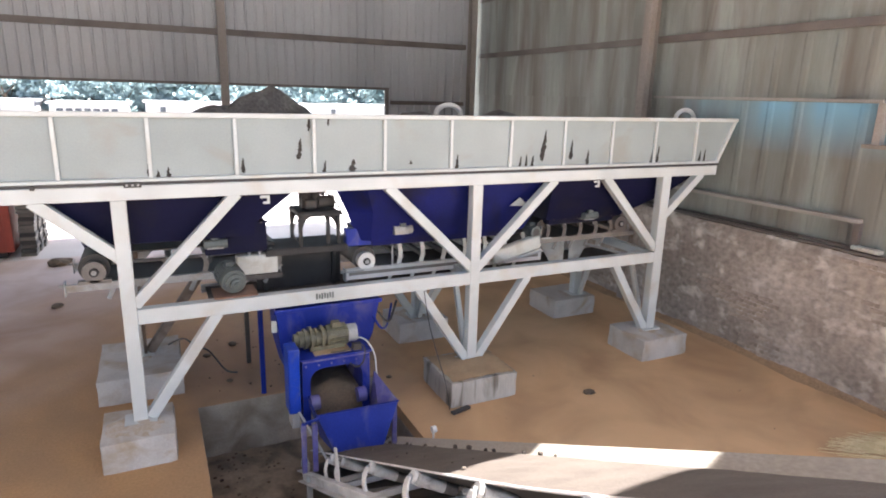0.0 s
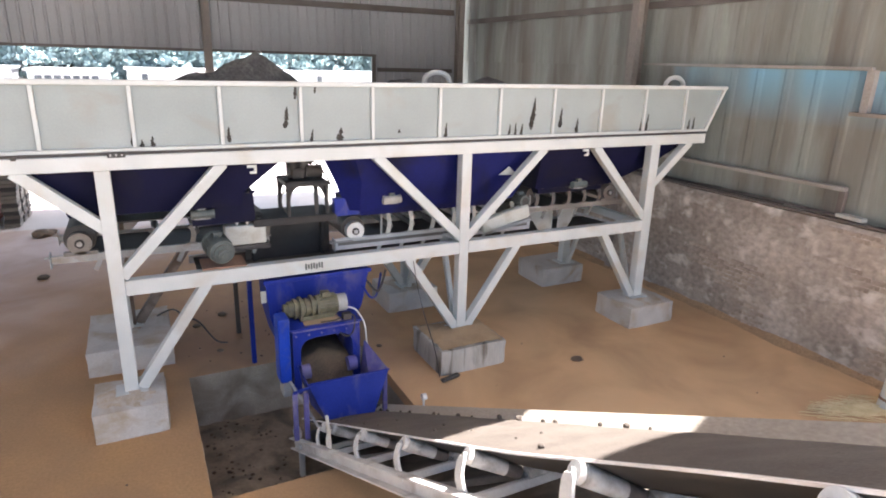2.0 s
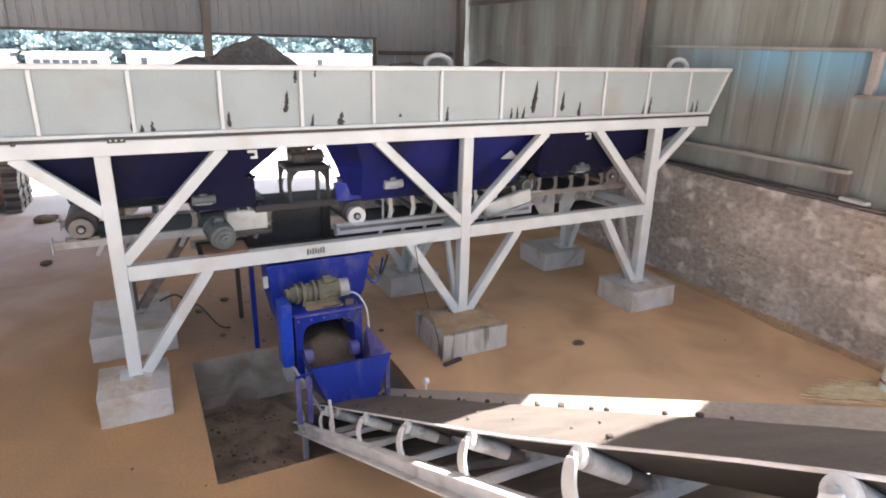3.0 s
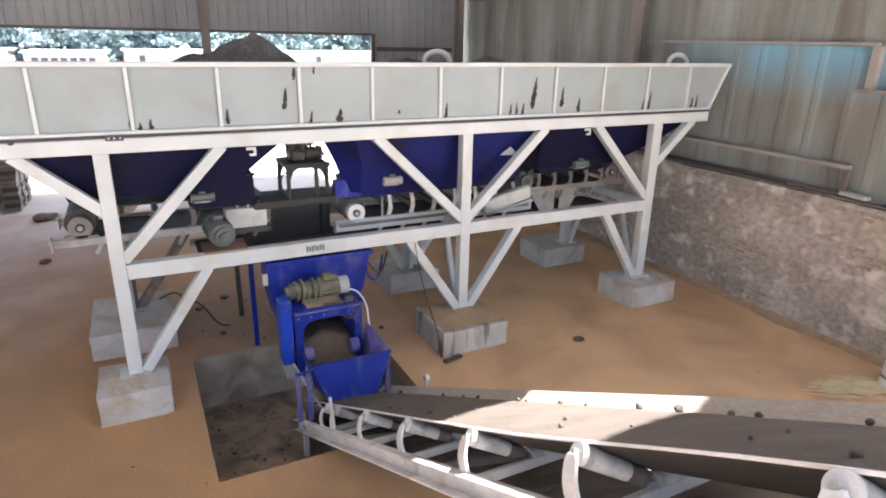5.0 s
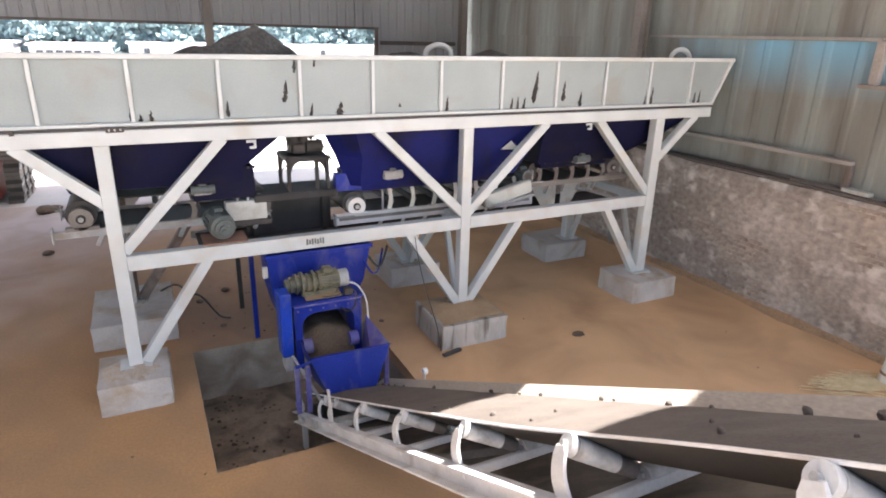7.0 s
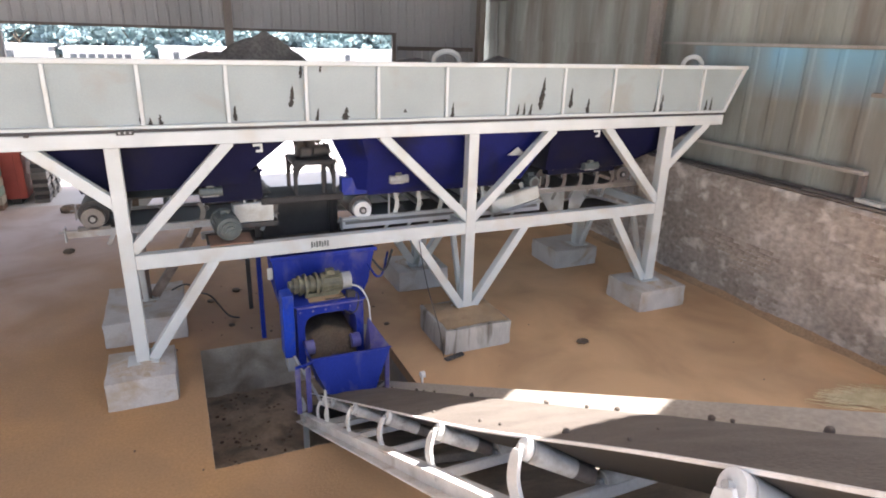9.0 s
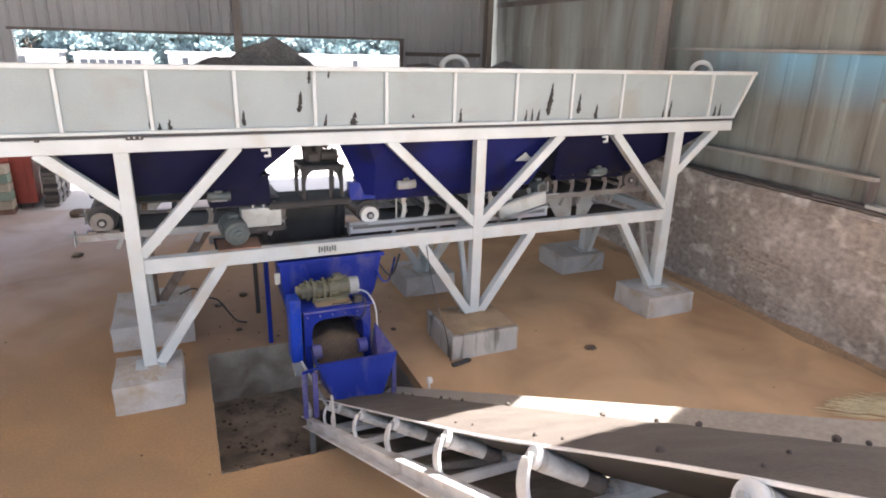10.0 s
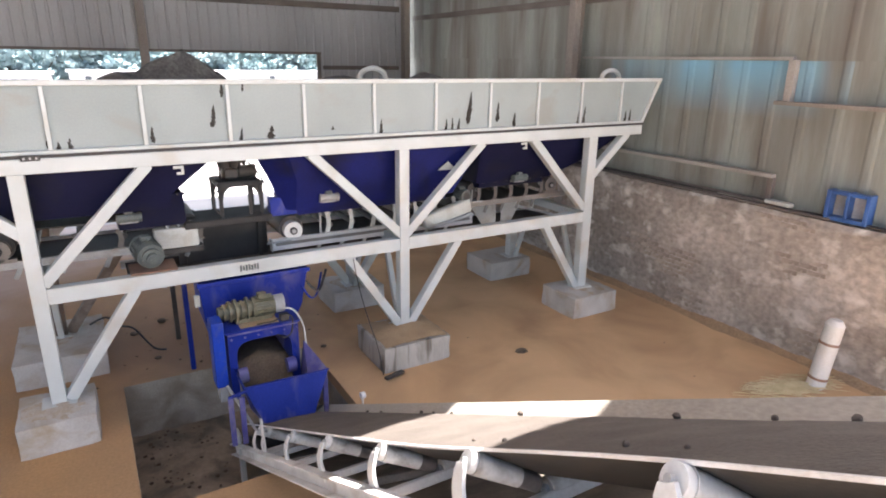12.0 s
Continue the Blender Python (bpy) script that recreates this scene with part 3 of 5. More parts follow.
for yy in ROWS_Y:
    w = 0.14
    yc = yy + (w / 2 if yy == 0 else -w / 2)
    s = (0, 1, 0)
    part("top_beam", br((BX0, yc, (ZB0 + ZB1) / 2), (BX1, yc, (ZB0 + ZB1) / 2), w, ZB1 - ZB0), M_WHITE, frame_thing)
    part("middle_beam", br((POST_X[0] + 0.07, yc, (ZM0 + ZM1) / 2), (POST_X[1] - 0.07, yc, (ZM0 + ZM1) / 2), w - 0.01, ZM1 - ZM0), M_WHITE, frame_thing)
    part("middle_beam", br((POST_X[1] + 0.07, yc, (ZM0 + ZM1) / 2), (POST_X[2] - 0.07, yc, (ZM0 + ZM1) / 2), w - 0.01, ZM1 - ZM0), M_WHITE, frame_thing)
    for px in POST_X:
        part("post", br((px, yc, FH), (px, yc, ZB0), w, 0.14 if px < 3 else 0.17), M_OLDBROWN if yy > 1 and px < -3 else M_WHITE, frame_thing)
        part("base_plate", bx(px - 0.16, px + 0.16, yc - 0.13, yc + 0.13, FH - 0.02, FH + 0.02), M_WHITE, frame_thing)
    for a, b in (((-4.82, ZB0 + 0.02), (-4.10, 2.16)), ((-2.95, ZB0 + 0.02), (-4.03, 1.66)), ((-1.22, ZB0 + 0.02), (-0.03, 1.66)), ((1.22, ZB0 + 0.02), (0.04, 1.66)),
                 ((2.10, ZB0 + 0.02), (3.18, 1.66)), ((3.98, ZB0 + 0.02), (3.30, 2.18)),
                 ((-3.22, ZM0 + 0.02), (-3.98, 0.36)), ((-0.80, ZM0 + 0.02), (-0.06, 0.36)), ((0.86, ZM0 + 0.02), (0.09, 0.36)), ((2.42, ZM0 + 0.02), (3.14, 0.36))):
        if yy > 1 and a[0] == 2.42:
            continue
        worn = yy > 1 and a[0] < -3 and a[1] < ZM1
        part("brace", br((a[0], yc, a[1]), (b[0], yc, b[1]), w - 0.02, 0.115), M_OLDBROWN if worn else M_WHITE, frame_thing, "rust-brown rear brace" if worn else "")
for px in POST_X:
    part("cross_beam", br((px, 0.14, ZB0 + 0.07), (px, 1.88, ZB0 + 0.07), 0.1, 0.12, (1, 0, 0)), M_WHITE, frame_thing)
    part("cross_beam", br((px, 0.14, ZM0 + 0.08), (px, 1.88, ZM0 + 0.08), 0.1, 0.12, (1, 0, 0)), M_WHITE, frame_thing)
    part("cross_brace", br((px, 0.2, FH + 0.02), (px, 0.62, ZM0 + 0.02), 0.07, 0.07, (1, 0, 0)), M_WHITE, frame_thing)
    part("cross_brace", br((px, 1.82, FH + 0.02), (px, 1.40, ZM0 + 0.02), 0.07, 0.07, (1, 0, 0)), M_WHITE, frame_thing)

ZP0, ZP1 = 2.955, 3.615
hw = thing("hopper_wall", (0, 1, ZP0), "white ribbed steel wall round the hopper tops", "hopper wall")


def front_pt(f, z, o=0.0):
    """A place on the upright front wall: f along x, height z, o metres proud."""
    return Vector((f, 0.085 - o, z))


RIBS = [-4.57, -3.765, -2.93, -2.09, -1.25, -0.375, 0.49, 1.34, 2.165, 2.98, 3.80]
EDGE_L, EDGE_R = -5.36, 4.31
edges = [EDGE_L] + RIBS[:] + [EDGE_R]
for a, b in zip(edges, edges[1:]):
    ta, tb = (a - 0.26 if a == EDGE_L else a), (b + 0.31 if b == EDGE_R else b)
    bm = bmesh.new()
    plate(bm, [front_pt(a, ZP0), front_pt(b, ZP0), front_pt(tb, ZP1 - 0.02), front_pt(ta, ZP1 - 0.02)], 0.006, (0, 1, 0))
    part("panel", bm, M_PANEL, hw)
for r in RIBS:
    part("rib", br(front_pt(r, ZP0 + 0.02, 0.018), front_pt(r, ZP1 - 0.03, 0.018), 0.036, 0.036, (0, 1, 0), 0.003), M_WHITE, hw)
for a, b in (((EDGE_R, 0), (EDGE_R + 0.31, 1)), ((EDGE_L, 0), (EDGE_L - 0.26, 1))):
    p, q = front_pt(a[0], ZP0 + 0.01, 0.015), front_pt(b[0], ZP1 - 0.02, 0.015)
    part("rib", br(p, q, 0.04, 0.045, (0, 1, 0), 0.003), M_WHITE, hw)
part("rim", br((EDGE_L - 0.28, 0.06, ZP1), (EDGE_R + 0.33, 0.06, ZP1), 0.07, 0.05), M_WHITE, hw)
# strips added so that the gap between beam and panels stays dark
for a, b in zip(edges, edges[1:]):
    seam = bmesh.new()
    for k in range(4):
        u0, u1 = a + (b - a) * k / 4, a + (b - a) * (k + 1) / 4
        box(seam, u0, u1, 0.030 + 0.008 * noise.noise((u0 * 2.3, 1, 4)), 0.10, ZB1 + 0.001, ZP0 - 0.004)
    part("seam_dirt", seam, M_DARK, hw, "dark strip added in the seam under the panel")
part("sill", br((EDGE_L, 0.07, ZP0 + 0.015), (EDGE_R, 0.07, ZP0 + 0.015), 0.06, 0.036), M_WHITE, hw)
BY, ZR = 2.02, 3.40                                  # the loading side stands lower
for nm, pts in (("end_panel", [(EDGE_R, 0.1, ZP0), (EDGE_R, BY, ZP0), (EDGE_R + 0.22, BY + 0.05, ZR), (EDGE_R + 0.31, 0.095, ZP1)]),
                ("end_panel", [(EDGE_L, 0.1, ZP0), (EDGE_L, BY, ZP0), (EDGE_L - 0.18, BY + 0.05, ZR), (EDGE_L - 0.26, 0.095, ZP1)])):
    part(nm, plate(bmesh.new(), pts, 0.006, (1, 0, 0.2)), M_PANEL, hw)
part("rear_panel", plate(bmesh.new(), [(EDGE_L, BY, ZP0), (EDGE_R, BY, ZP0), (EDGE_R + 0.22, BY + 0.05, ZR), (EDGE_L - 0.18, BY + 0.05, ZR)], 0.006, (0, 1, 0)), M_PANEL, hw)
part("rim", br((EDGE_L - 0.20, BY + 0.07, ZR), (EDGE_R + 0.24, BY + 0.07, ZR), 0.06, 0.05), M_WHITE, hw)

# ---- blue storage hoppers ----
HOP = ((-4.85, -2.15), (-1.80, 1.29), (1.31, 4.25))


def cell(bm, rings, t=0.006):
    """An open funnel through rings of plan corners at one height each: (z, corners), with a wall of thickness t."""
    outer, inner = [], []
    for z, pts in rings:
        mx, my = sum(p[0] for p in pts) / len(pts), sum(p[1] for p in pts) / len(pts)
        outer.append([bm.verts.new((px, py, z)) for px, py in pts])
        inner.append([bm.verts.new((px + math.copysign(t, mx - px), py + math.copysign(t, my - py), z)) for px, py in pts])
    n = len(outer[0])
    for rr in (outer, inner):
        for a, b in zip(rr, rr[1:]):
            for i in range(n):
                bm.faces.new((a[i], a[(i + 1) % n], b[(i + 1) % n], b[i]))
    for a, b in ((outer[0], inner[0]), (outer[-1], inner[-1])):
        for i in range(n):
            bm.faces.new((a[i], a[(i + 1) % n], b[(i + 1) % n], b[i]))
    return bm


def corners(x0, x1, y0, y1, cut=0.0, back=0.0):
    """Plan corners of a hopper; cut: its front left corner cut away; back: its left side drawn in at the rear."""
    if not cut:
        return [(x0, y0), (x1, y0), (x1, y1), (x0 + back, y1)]
    return [(x0 + cut, y0), (x1, y0), (x1, y1), (x0 + back, y1), (x0, y0 + cut * 0.75)]


CELLS = ([(2.90, corners(-4.85, -2.15, 0.16, 1.90)), (2.42, corners(-4.50, -2.73, 0.27, 1.75)), (2.26, corners(-4.45, -2.76, 0.30, 1.70))],
         [(2.90, corners(-1.83, 1.28, 0.17, 1.90, 0.36, 0.80)), (2.44, corners(-1.60, 1.16, 0.28, 1.75, 0.28, 0.66)), (2.06, corners(-1.46, 0.95, 0.38, 1.60, 0.14, 0.50))],
         [(2.90, corners(1.32, 4.25, 0.16, 1.90)), (2.46, corners(1.34, 3.52, 0.30, 1.72)), (2.15, corners(1.38, 2.76, 0.42, 1.60))])
GATES = ((-3.30, -2.60, 0.42, 1.53, 2.40, 2.03), (-1.30, 0.86, 0.42, 1.52, 2.08, 1.98), (1.46, 2.66, 0.46, 1.52, 2.16, 2.06))
for i, (a, b) in enumerate(HOP):
    h = thing("storage_hopper", ((a + b) / 2, 1.0, 1.95), ("dark navy steel hopper holding heaped sand", "blue steel hopper between two others", "dark navy steel hopper near the masonry wall")[i], "hopper", "storage hoppers")
    # the middle hopper is brighter as if lit, the outer two darkened for shade
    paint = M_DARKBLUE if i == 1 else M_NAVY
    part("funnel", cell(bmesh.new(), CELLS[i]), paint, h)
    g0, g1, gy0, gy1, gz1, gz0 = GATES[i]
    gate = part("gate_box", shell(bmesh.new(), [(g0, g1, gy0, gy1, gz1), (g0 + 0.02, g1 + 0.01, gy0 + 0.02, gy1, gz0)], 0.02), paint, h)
    part("flange", br((g0 - 0.02, gy0 - 0.012, gz1 - 0.01), (g1 + 0.02, gy0 - 0.012, gz1 - 0.01), 0.03, 0.03), paint, gate)
    for k in range(6):
        part("bolt", rd((g0 + 0.06 + k * (g1 - g0 - 0.12) / 5, gy0 - 0.040, gz1 - 0.01), (g0 + 0.06 + k * (g1 - g0 - 0.12) / 5, gy0 - 0.026, gz1 - 0.01), 0.012, 8), M_DARK, gate)
    if i == 1:
        part("gusset", plate(bmesh.new(), [(0.63, 0.24, 2.435), (0.93, 0.24, 2.42), (0.76, 0.20, 2.55)], 0.01, (0, -1, 0)), M_GUARD, h, "pale triangular gusset plate")
    if i < 2:
        part("divider", br((b + 0.02, 0.12, ZB1 + 0.12), (b + 0.02, 1.95, ZB1 + 0.12), 0.02, 0.5, (1, 0, 0)), M_PANEL, h)

# ---- aggregate showing above the hopper wall ----
heap("heap", -2.60, 1.02, 2.95, 1.42, 0.84, 1.14, M_GRAVEL, "dark grey sand heaped to a peak in the hopper", (0.24, 0.0), 1, power=0.92)
heap("heap", -2.93, 1.02, 2.95, 1.25, 0.8, 0.82, M_GRAVEL, "low shoulder of dark sand beside the peak", (0.0, 0.0), 8, power=1.3)
heap("heap", -4.3, 1.02, 2.95, 0.85, 0.8, 0.74, M_GRAVEL, "low dark sand in the hopper corner", (0, 0), 2)
heap("heap", -0.4, 1.02, 2.95, 1.2, 0.82, 0.79, M_GRAVEL, "grey gravel heaped in the middle hopper", (0.0, 0.0), 3)
heap("heap", 0.9, 1.02, 2.95, 1.3, 0.82, 0.84, M_GRAVEL, "grey gravel heaped against the hopper divider", (-0.05, 0.0), 4, power=1.1)
heap("heap", 2.9, 1.02, 2.95, 1.1, 0.82, 0.70, M_GRAVEL, "grey gravel lying in the end hopper", (0.0, 0.0), 6)

# ---- inclined belt conveyor ----
SL = 0.545
COS, SIN = 1 / math.hypot(1, SL), SL / math.hypot(1, SL)
UP = Vector((0, SIN, COS))


def cv(x, y, off=0.0):
    """A place on the conveyor: x across, y along the ground, off metres square to its slope."""
    return Vector((x, y, 0.98 + SL * (-2.67 - y))) + UP * off


def lift(y):
    """The near edge rides higher towards the head of the conveyor."""
    k = max(0.0, min(1.0, (-4.48 - y) / 1.7))
    return 0.0525 * k * k * (3 - 2 * k)


CY0, CY1 = -0.28, -9.6
CXN, CXF = -2.47, -1.23
conveyor = thing("belt_conveyor", (-1.85, -0.7, PZ), "white inclined belt conveyor carrying damp sand", "conveyor")
for cx, out in ((CXN + 0.04, (1, 0, 0)), (CXF - 0.04, (-1, 0, 0))):
    part("stringer", channel(bmesh.new(), cv(cx, CY0, -0.230), cv(cx, CY1, -0.230), 0.13, 0.07, 0.012, UP, out), M_STRING, conveyor)
IDLERS = [-1.45, -1.84, -2.67, -3.53, -4.38, -5.22, -6.13, -7.0, -7.75, -8.6]
for k, yy in enumerate(IDLERS):
    part("cross_bar", br(cv(CXN + 0.02, yy - 0.02, -0.22), cv(CXF - 0.02, yy - 0.02, -0.22), 0.05, 0.06, UP), M_STRING, conveyor)
    for sgn, ex in ((1, CXN), (-1, CXF)):
        bm = bmesh.new()
        prev = None
        prof = [(-0.045, -0.008), (0.045, -0.008), (0.045, 0.008), (-0.045, 0.008)]
        fr = []
        for j in range(9):
            f = j / 8
            o = cv(ex + sgn * (0.03 + 0.04 * f - 0.02 * math.sin(math.pi * f)), yy, -0.165 + (0.17 + lift(yy) if sgn > 0 else 0.12) * f)
            k2 = (1.0 - 0.18 * f) * (1.0 if j < 8 else 0.72)
            fr.append((o, Vector((0, -COS, SIN)) * k2, Vector((sgn, 0, 0))))
        part("idler_bracket", sweep(bm, prof, fr), M_PVC, conveyor)
    # one roller: pale sleeve where it is lit, dark colour where the belt shades it
    r1 = part("roller", rd(cv(-2.355, yy, -0.012 + lift(yy)), cv(-2.09, yy, -0.165 + 0.4 * lift(yy)), 0.037, 22), M_STEELDARK, conveyor, "roller coloured dark for the shade under the belt", smooth=True)
    part("roller_shroud", rd(cv(-2.352, yy, -0.014 + lift(yy)), cv(-2.17, yy, -0.12 + 0.58 * lift(yy)), 0.048, 22, 0.039), M_ROLLER, r1, "dirty white sleeve for the lit end of the roller", smooth=True)
    ca, cb_ = cv(-2.381, yy, 0.003 + lift(yy)), cv(-2.355, yy, -0.012 + lift(yy))
    part("roller_cap", rd(ca, cb_, 0.046, 24), M_PVC, r1, "white roller end cap", smooth=True)
    part("roller_pin", rd(ca + (ca - cb_) * 0.7, ca, 0.013, 12), M_GREYST, r1, smooth=True)
    part("roller", rd(cv(-2.05, yy, -0.19), cv(-1.65, yy, -0.19), 0.05), M_ROLLER, conveyor, smooth=True)
    part("roller", rd(cv(-1.61, yy, -0.185), cv(-1.345, yy, -0.05), 0.05), M_GREYST, conveyor, smooth=True)
    for xx in (-2.06, -1.64):
        part("idler_post", br(cv(xx, yy, -0.24), cv(xx, yy, -0.17), 0.05, 0.02, (0, 1, 0)), M_GREYST, conveyor)
for i in range(len(IDLERS) - 1):
    if i % 2:
        part("lattice_bar", br(cv(CXN + 0.05, IDLERS[i], -0.30), cv(CXF - 0.05, IDLERS[i + 1], -0.30), 0.05, 0.04, UP), M_DUSTG, conveyor)
NEAR, FAR = -2.33, -1.40
AX = Vector((1, 0, 0))


def long_strip(prof, y0, y1, n=40):
    """A strip along the conveyor; prof: (x, off, share of the near edge's lift)."""
    bm = bmesh.new()
    rings = []
    for i in range(n + 1):
        yy = y0 + (y1 - y0) * i / n
        rings.append([bm.verts.new(cv(px, yy, po + pk * lift(yy))) for px, po, pk in prof])
    m = len(prof)
    for a, b in zip(rings, rings[1:]):
        for k in range(m):
            bm.faces.new((a[k], a[(k + 1) % m], b[(k + 1) % m], b[k]))
    bm.faces.new(rings[0])
    bm.faces.new(rings[-1][::-1])
    return bm


belt_prof = [(NEAR, 0.034, 1), (-2.07, -0.12, 0.3), (-1.63, -0.12, 0), (FAR, 0.0, 0), (FAR, -0.012, 0), (-1.63, -0.132, 0), (-2.07, -0.132, 0.3), (NEAR, 0.024, 1)]
part("carrying_belt", long_strip(belt_prof, CY0 - 0.1, CY1 + 0.1), M_BELTDARK, conveyor, "black rubber trough belt")
part("dust_film", long_strip([(-1.63, -0.117, 0), (FAR - 0.002, 0.004, 0), (FAR, 0.001, 0), (-1.628, -0.1195, 0)], CY0 - 0.3, CY1 + 0.2), M_RUBBER, conveyor, "pale dust on the bare belt wing")
part("belt_edge", long_strip([(NEAR - 0.005, 0.025, 1), (NEAR + 0.005, 0.025, 1), (NEAR + 0.005, 0.036, 1), (NEAR - 0.005, 0.036, 1)], CY0 - 0.1, CY1 + 0.1), M_BELTEDGE, conveyor, "pale belt edge")
part("return_belt", long_strip([(-2.36, -0.36, 0), (-1.34, -0.36, 0), (-1.34, -0.372, 0), (-2.36, -0.372, 0)], CY0 - 0.1, CY1 + 0.1, 2), M_RETURN, conveyor)
part("tail_pulley", rd(cv(-2.3, CY0 - 0.10, -0.24), cv(-1.4, CY0 - 0.10, -0.24), 0.11, 24), M_DARK, conveyor, smooth=True)
part("head_pulley", rd(cv(-2.3, CY1, -0.24), cv(-1.4, CY1, -0.24), 0.11, 24), M_DARK, conveyor, smooth=True)
for xx in (CXN + 0.03, CXF - 0.03):
    part("leg", br((xx, -0.75, PZ - 0.02), (xx, -0.75, -0.33), 0.06, 0.06), M_WHITE, conveyor)
    part("leg", br((xx, -9.2, 0), (xx, -9.2, cv(0, -9.2, -0.33).z), 0.1, 0.1), M_WHITE, conveyor)
part("skirt_plate", br(cv(-2.44, -1.90, -0.165), cv(-2.43, -1.90, 0.14), 0.012, 0.10, (1, 0, 0)), M_PVC, conveyor, "tall white skirt plate at the tail")
brg = part("tail_bearing", bx(-2.46, -2.40, -0.64, -0.44, cv(0, -0.54, -0.165).z, cv(0, -0.54, -0.165).z + 0.10, bev=0.02), M_PVC, conveyor, "white tail bearing block")
part("bearing_cap", rd((-2.48, -0.54, cv(0, -0.54, -0.115).z), (-2.46, -0.54, cv(0, -0.54, -0.115).z), 0.04, 16), M_GREYST, brg, smooth=True)
# damp sand on the belt
bms = bmesh.new()
n_l, n_w = 220, 12
rows_v = []
for i in range(n_l + 1):
    yy = -0.9 + (CY1 + 0.9) * i / n_l
    row = []
    for k in range(n_w + 1):
        f = k / n_w
        xx = -2.318 + f * 0.74
        o = 0.026 - 0.05 * f + 0.014 * math.sin(math.pi * f) + 0.009 * noise.noise((xx * 9, yy * 5, 1)) + 0.004 * noise.noise((xx * 40, yy * 40, 4))
        if k == n_w:
            xx, o = -1.56 + 0.018 * noise.noise((0, yy * 3, 2)) + 0.01 * noise.noise((0, yy * 11, 6)), -0.035
        if k == 0:
            o = 0.024
        row.append(bms.verts.new(cv(xx, yy, o + lift(yy) * (1 - f))))
    rows_v.append(row)
for a, b in zip(rows_v, rows_v[1:]):
    for k in range(n_w):
        bms.faces.new((a[k], a[k + 1], b[k + 1], b[k]))
tagged(part("sand_load", bms, M_SAND, smooth=True), "layer of damp brown sand on the belt", "sand", kind="stuff")

# ---- blue feeder under the batcher ----
def tube(pts, r, seg=8):
    """A bent pipe or cable through the points."""
    pts = [Vector(p) for p in pts]
    fine_pts = []
    n = len(pts)
    for i in range(n - 1):
        p0, p1, p2, p3 = pts[max(i - 1, 0)], pts[i], pts[i + 1], pts[min(i + 2, n - 1)]
        for k in range(6):
            t = k / 6
            fine_pts.append(0.5 * ((2 * p1) + (p2 - p0) * t + (2 * p0 - 5 * p1 + 4 * p2 - p3) * t * t + (3 * p1 - p0 - 3 * p2 + p3) * t ** 3))
    fine_pts.append(pts[-1])
    prof = [(math.cos(2 * math.pi * k / seg) * r, math.sin(2 * math.pi * k / seg) * r) for k in range(seg)]
    fr = []
    ref = Vector((0.31, 0.52, 0.79))
    for i, q in enumerate(fine_pts):
        d = (fine_pts[min(i + 1, len(fine_pts) - 1)] - fine_pts[max(i - 1, 0)]).normalized()
        a = d.cross(ref).normalized()
        fr.append((q, a, d.cross(a)))
    return sweep(bmesh.new(), prof, fr)


feeder = thing("discharge_feeder", (-2.05, 0.3, 0), "blue steel belt feeder under the batcher", "feeder")
part("chute", shell(bmesh.new(), [(-2.60, -1.33, 0.02, 0.46, 1.42), (-2.56, -1.42, 0.04, 0.60, 0.95), (-2.45, -1.60, 0.12, 0.8, 0.50)]), M_BLUE, feeder)
part("chute_lip", br((-2.62, 0.0, 1.40), (-1.31, 0.0, 1.40), 0.03, 0.05), M_BLUE, feeder)
for xx, yy in ((-2.66, 0.82), (-1.30, 0.82)):
    part("leg", br((xx, yy, 0.0), (xx, yy, 1.26), 0.06, 0.06), M_BLUE, feeder)
part("leg", br((-2.70, 1.85, 0.0), (-2.70, 1.85, 1.28), 0.06, 0.06), M_DARK, feeder)
part("side_frame", bx(-2.60, -2.47, -0.60, -0.36, 0.40, 1.17, bev=0.02), M_GUARDBLUE, feeder, "upright bright blue sprocket guard")
part("frame_foot", bx(-2.57, -2.49, -0.58, -0.38, 0.22, 0.40), M_GREYST, feeder)
AX0, AX1, AZ0, AZ1, AYF = -2.44, -1.66, 0.20, 0.98, -0.56
bma = bmesh.new()
inner, outer_o = [], []
for k in range(25):
    f = k / 24
    a = math.pi * (1 - f)
    cx_, cz_ = (AX0 + AX1) / 2, 0.62
    ex = math.copysign(abs(math.cos(a)) ** 0.5, math.cos(a))
    ez = abs(math.sin(a)) ** 0.5
    inner.append((cx_ + 0.305 * ex, cz_ + 0.265 * ez))
    outer_o.append((cx_ + 0.39 * max(-1, min(1, ex * 1.35)), cz_ + 0.36 * min(1, ez * 1.35)))
inner = [(inner[0][0], AZ0)] + inner + [(inner[-1][0], AZ0)]
outer_o = [(AX0, AZ0)] + outer_o + [(AX1, AZ0)]
va = [[bma.verts.new((x_, yy, z_)) for x_, z_ in pts] for yy in (AYF, AYF + 0.30) for pts in (inner, outer_o)]
for i in range(len(inner) - 1):
    bma.faces.new((va[0][i], va[0][i + 1], va[1][i + 1], va[1][i]))
    bma.faces.new((va[2][i], va[2][i + 1], va[3][i + 1], va[3][i]))
    bma.faces.new((va[0][i], va[0][i + 1], va[2][i + 1], va[2][i]))
    bma.faces.new((va[1][i], va[1][i + 1], va[3][i + 1], va[3][i]))
for i in (0, -1):
    bma.faces.new((va[0][i], va[1][i], va[3][i], va[2][i]))
part("arch", bma, M_BLUE, feeder)
part("arch_deck", bx(-2.46, -1.63, -0.55, 0.05, 0.985, 1.01), M_BLUE, feeder)
part("deck_dust", bx(-2.28, -1.86, -0.50, -0.2, 1.012, 1.02), M_DUST, feeder, "dust settled on the feeder deck")
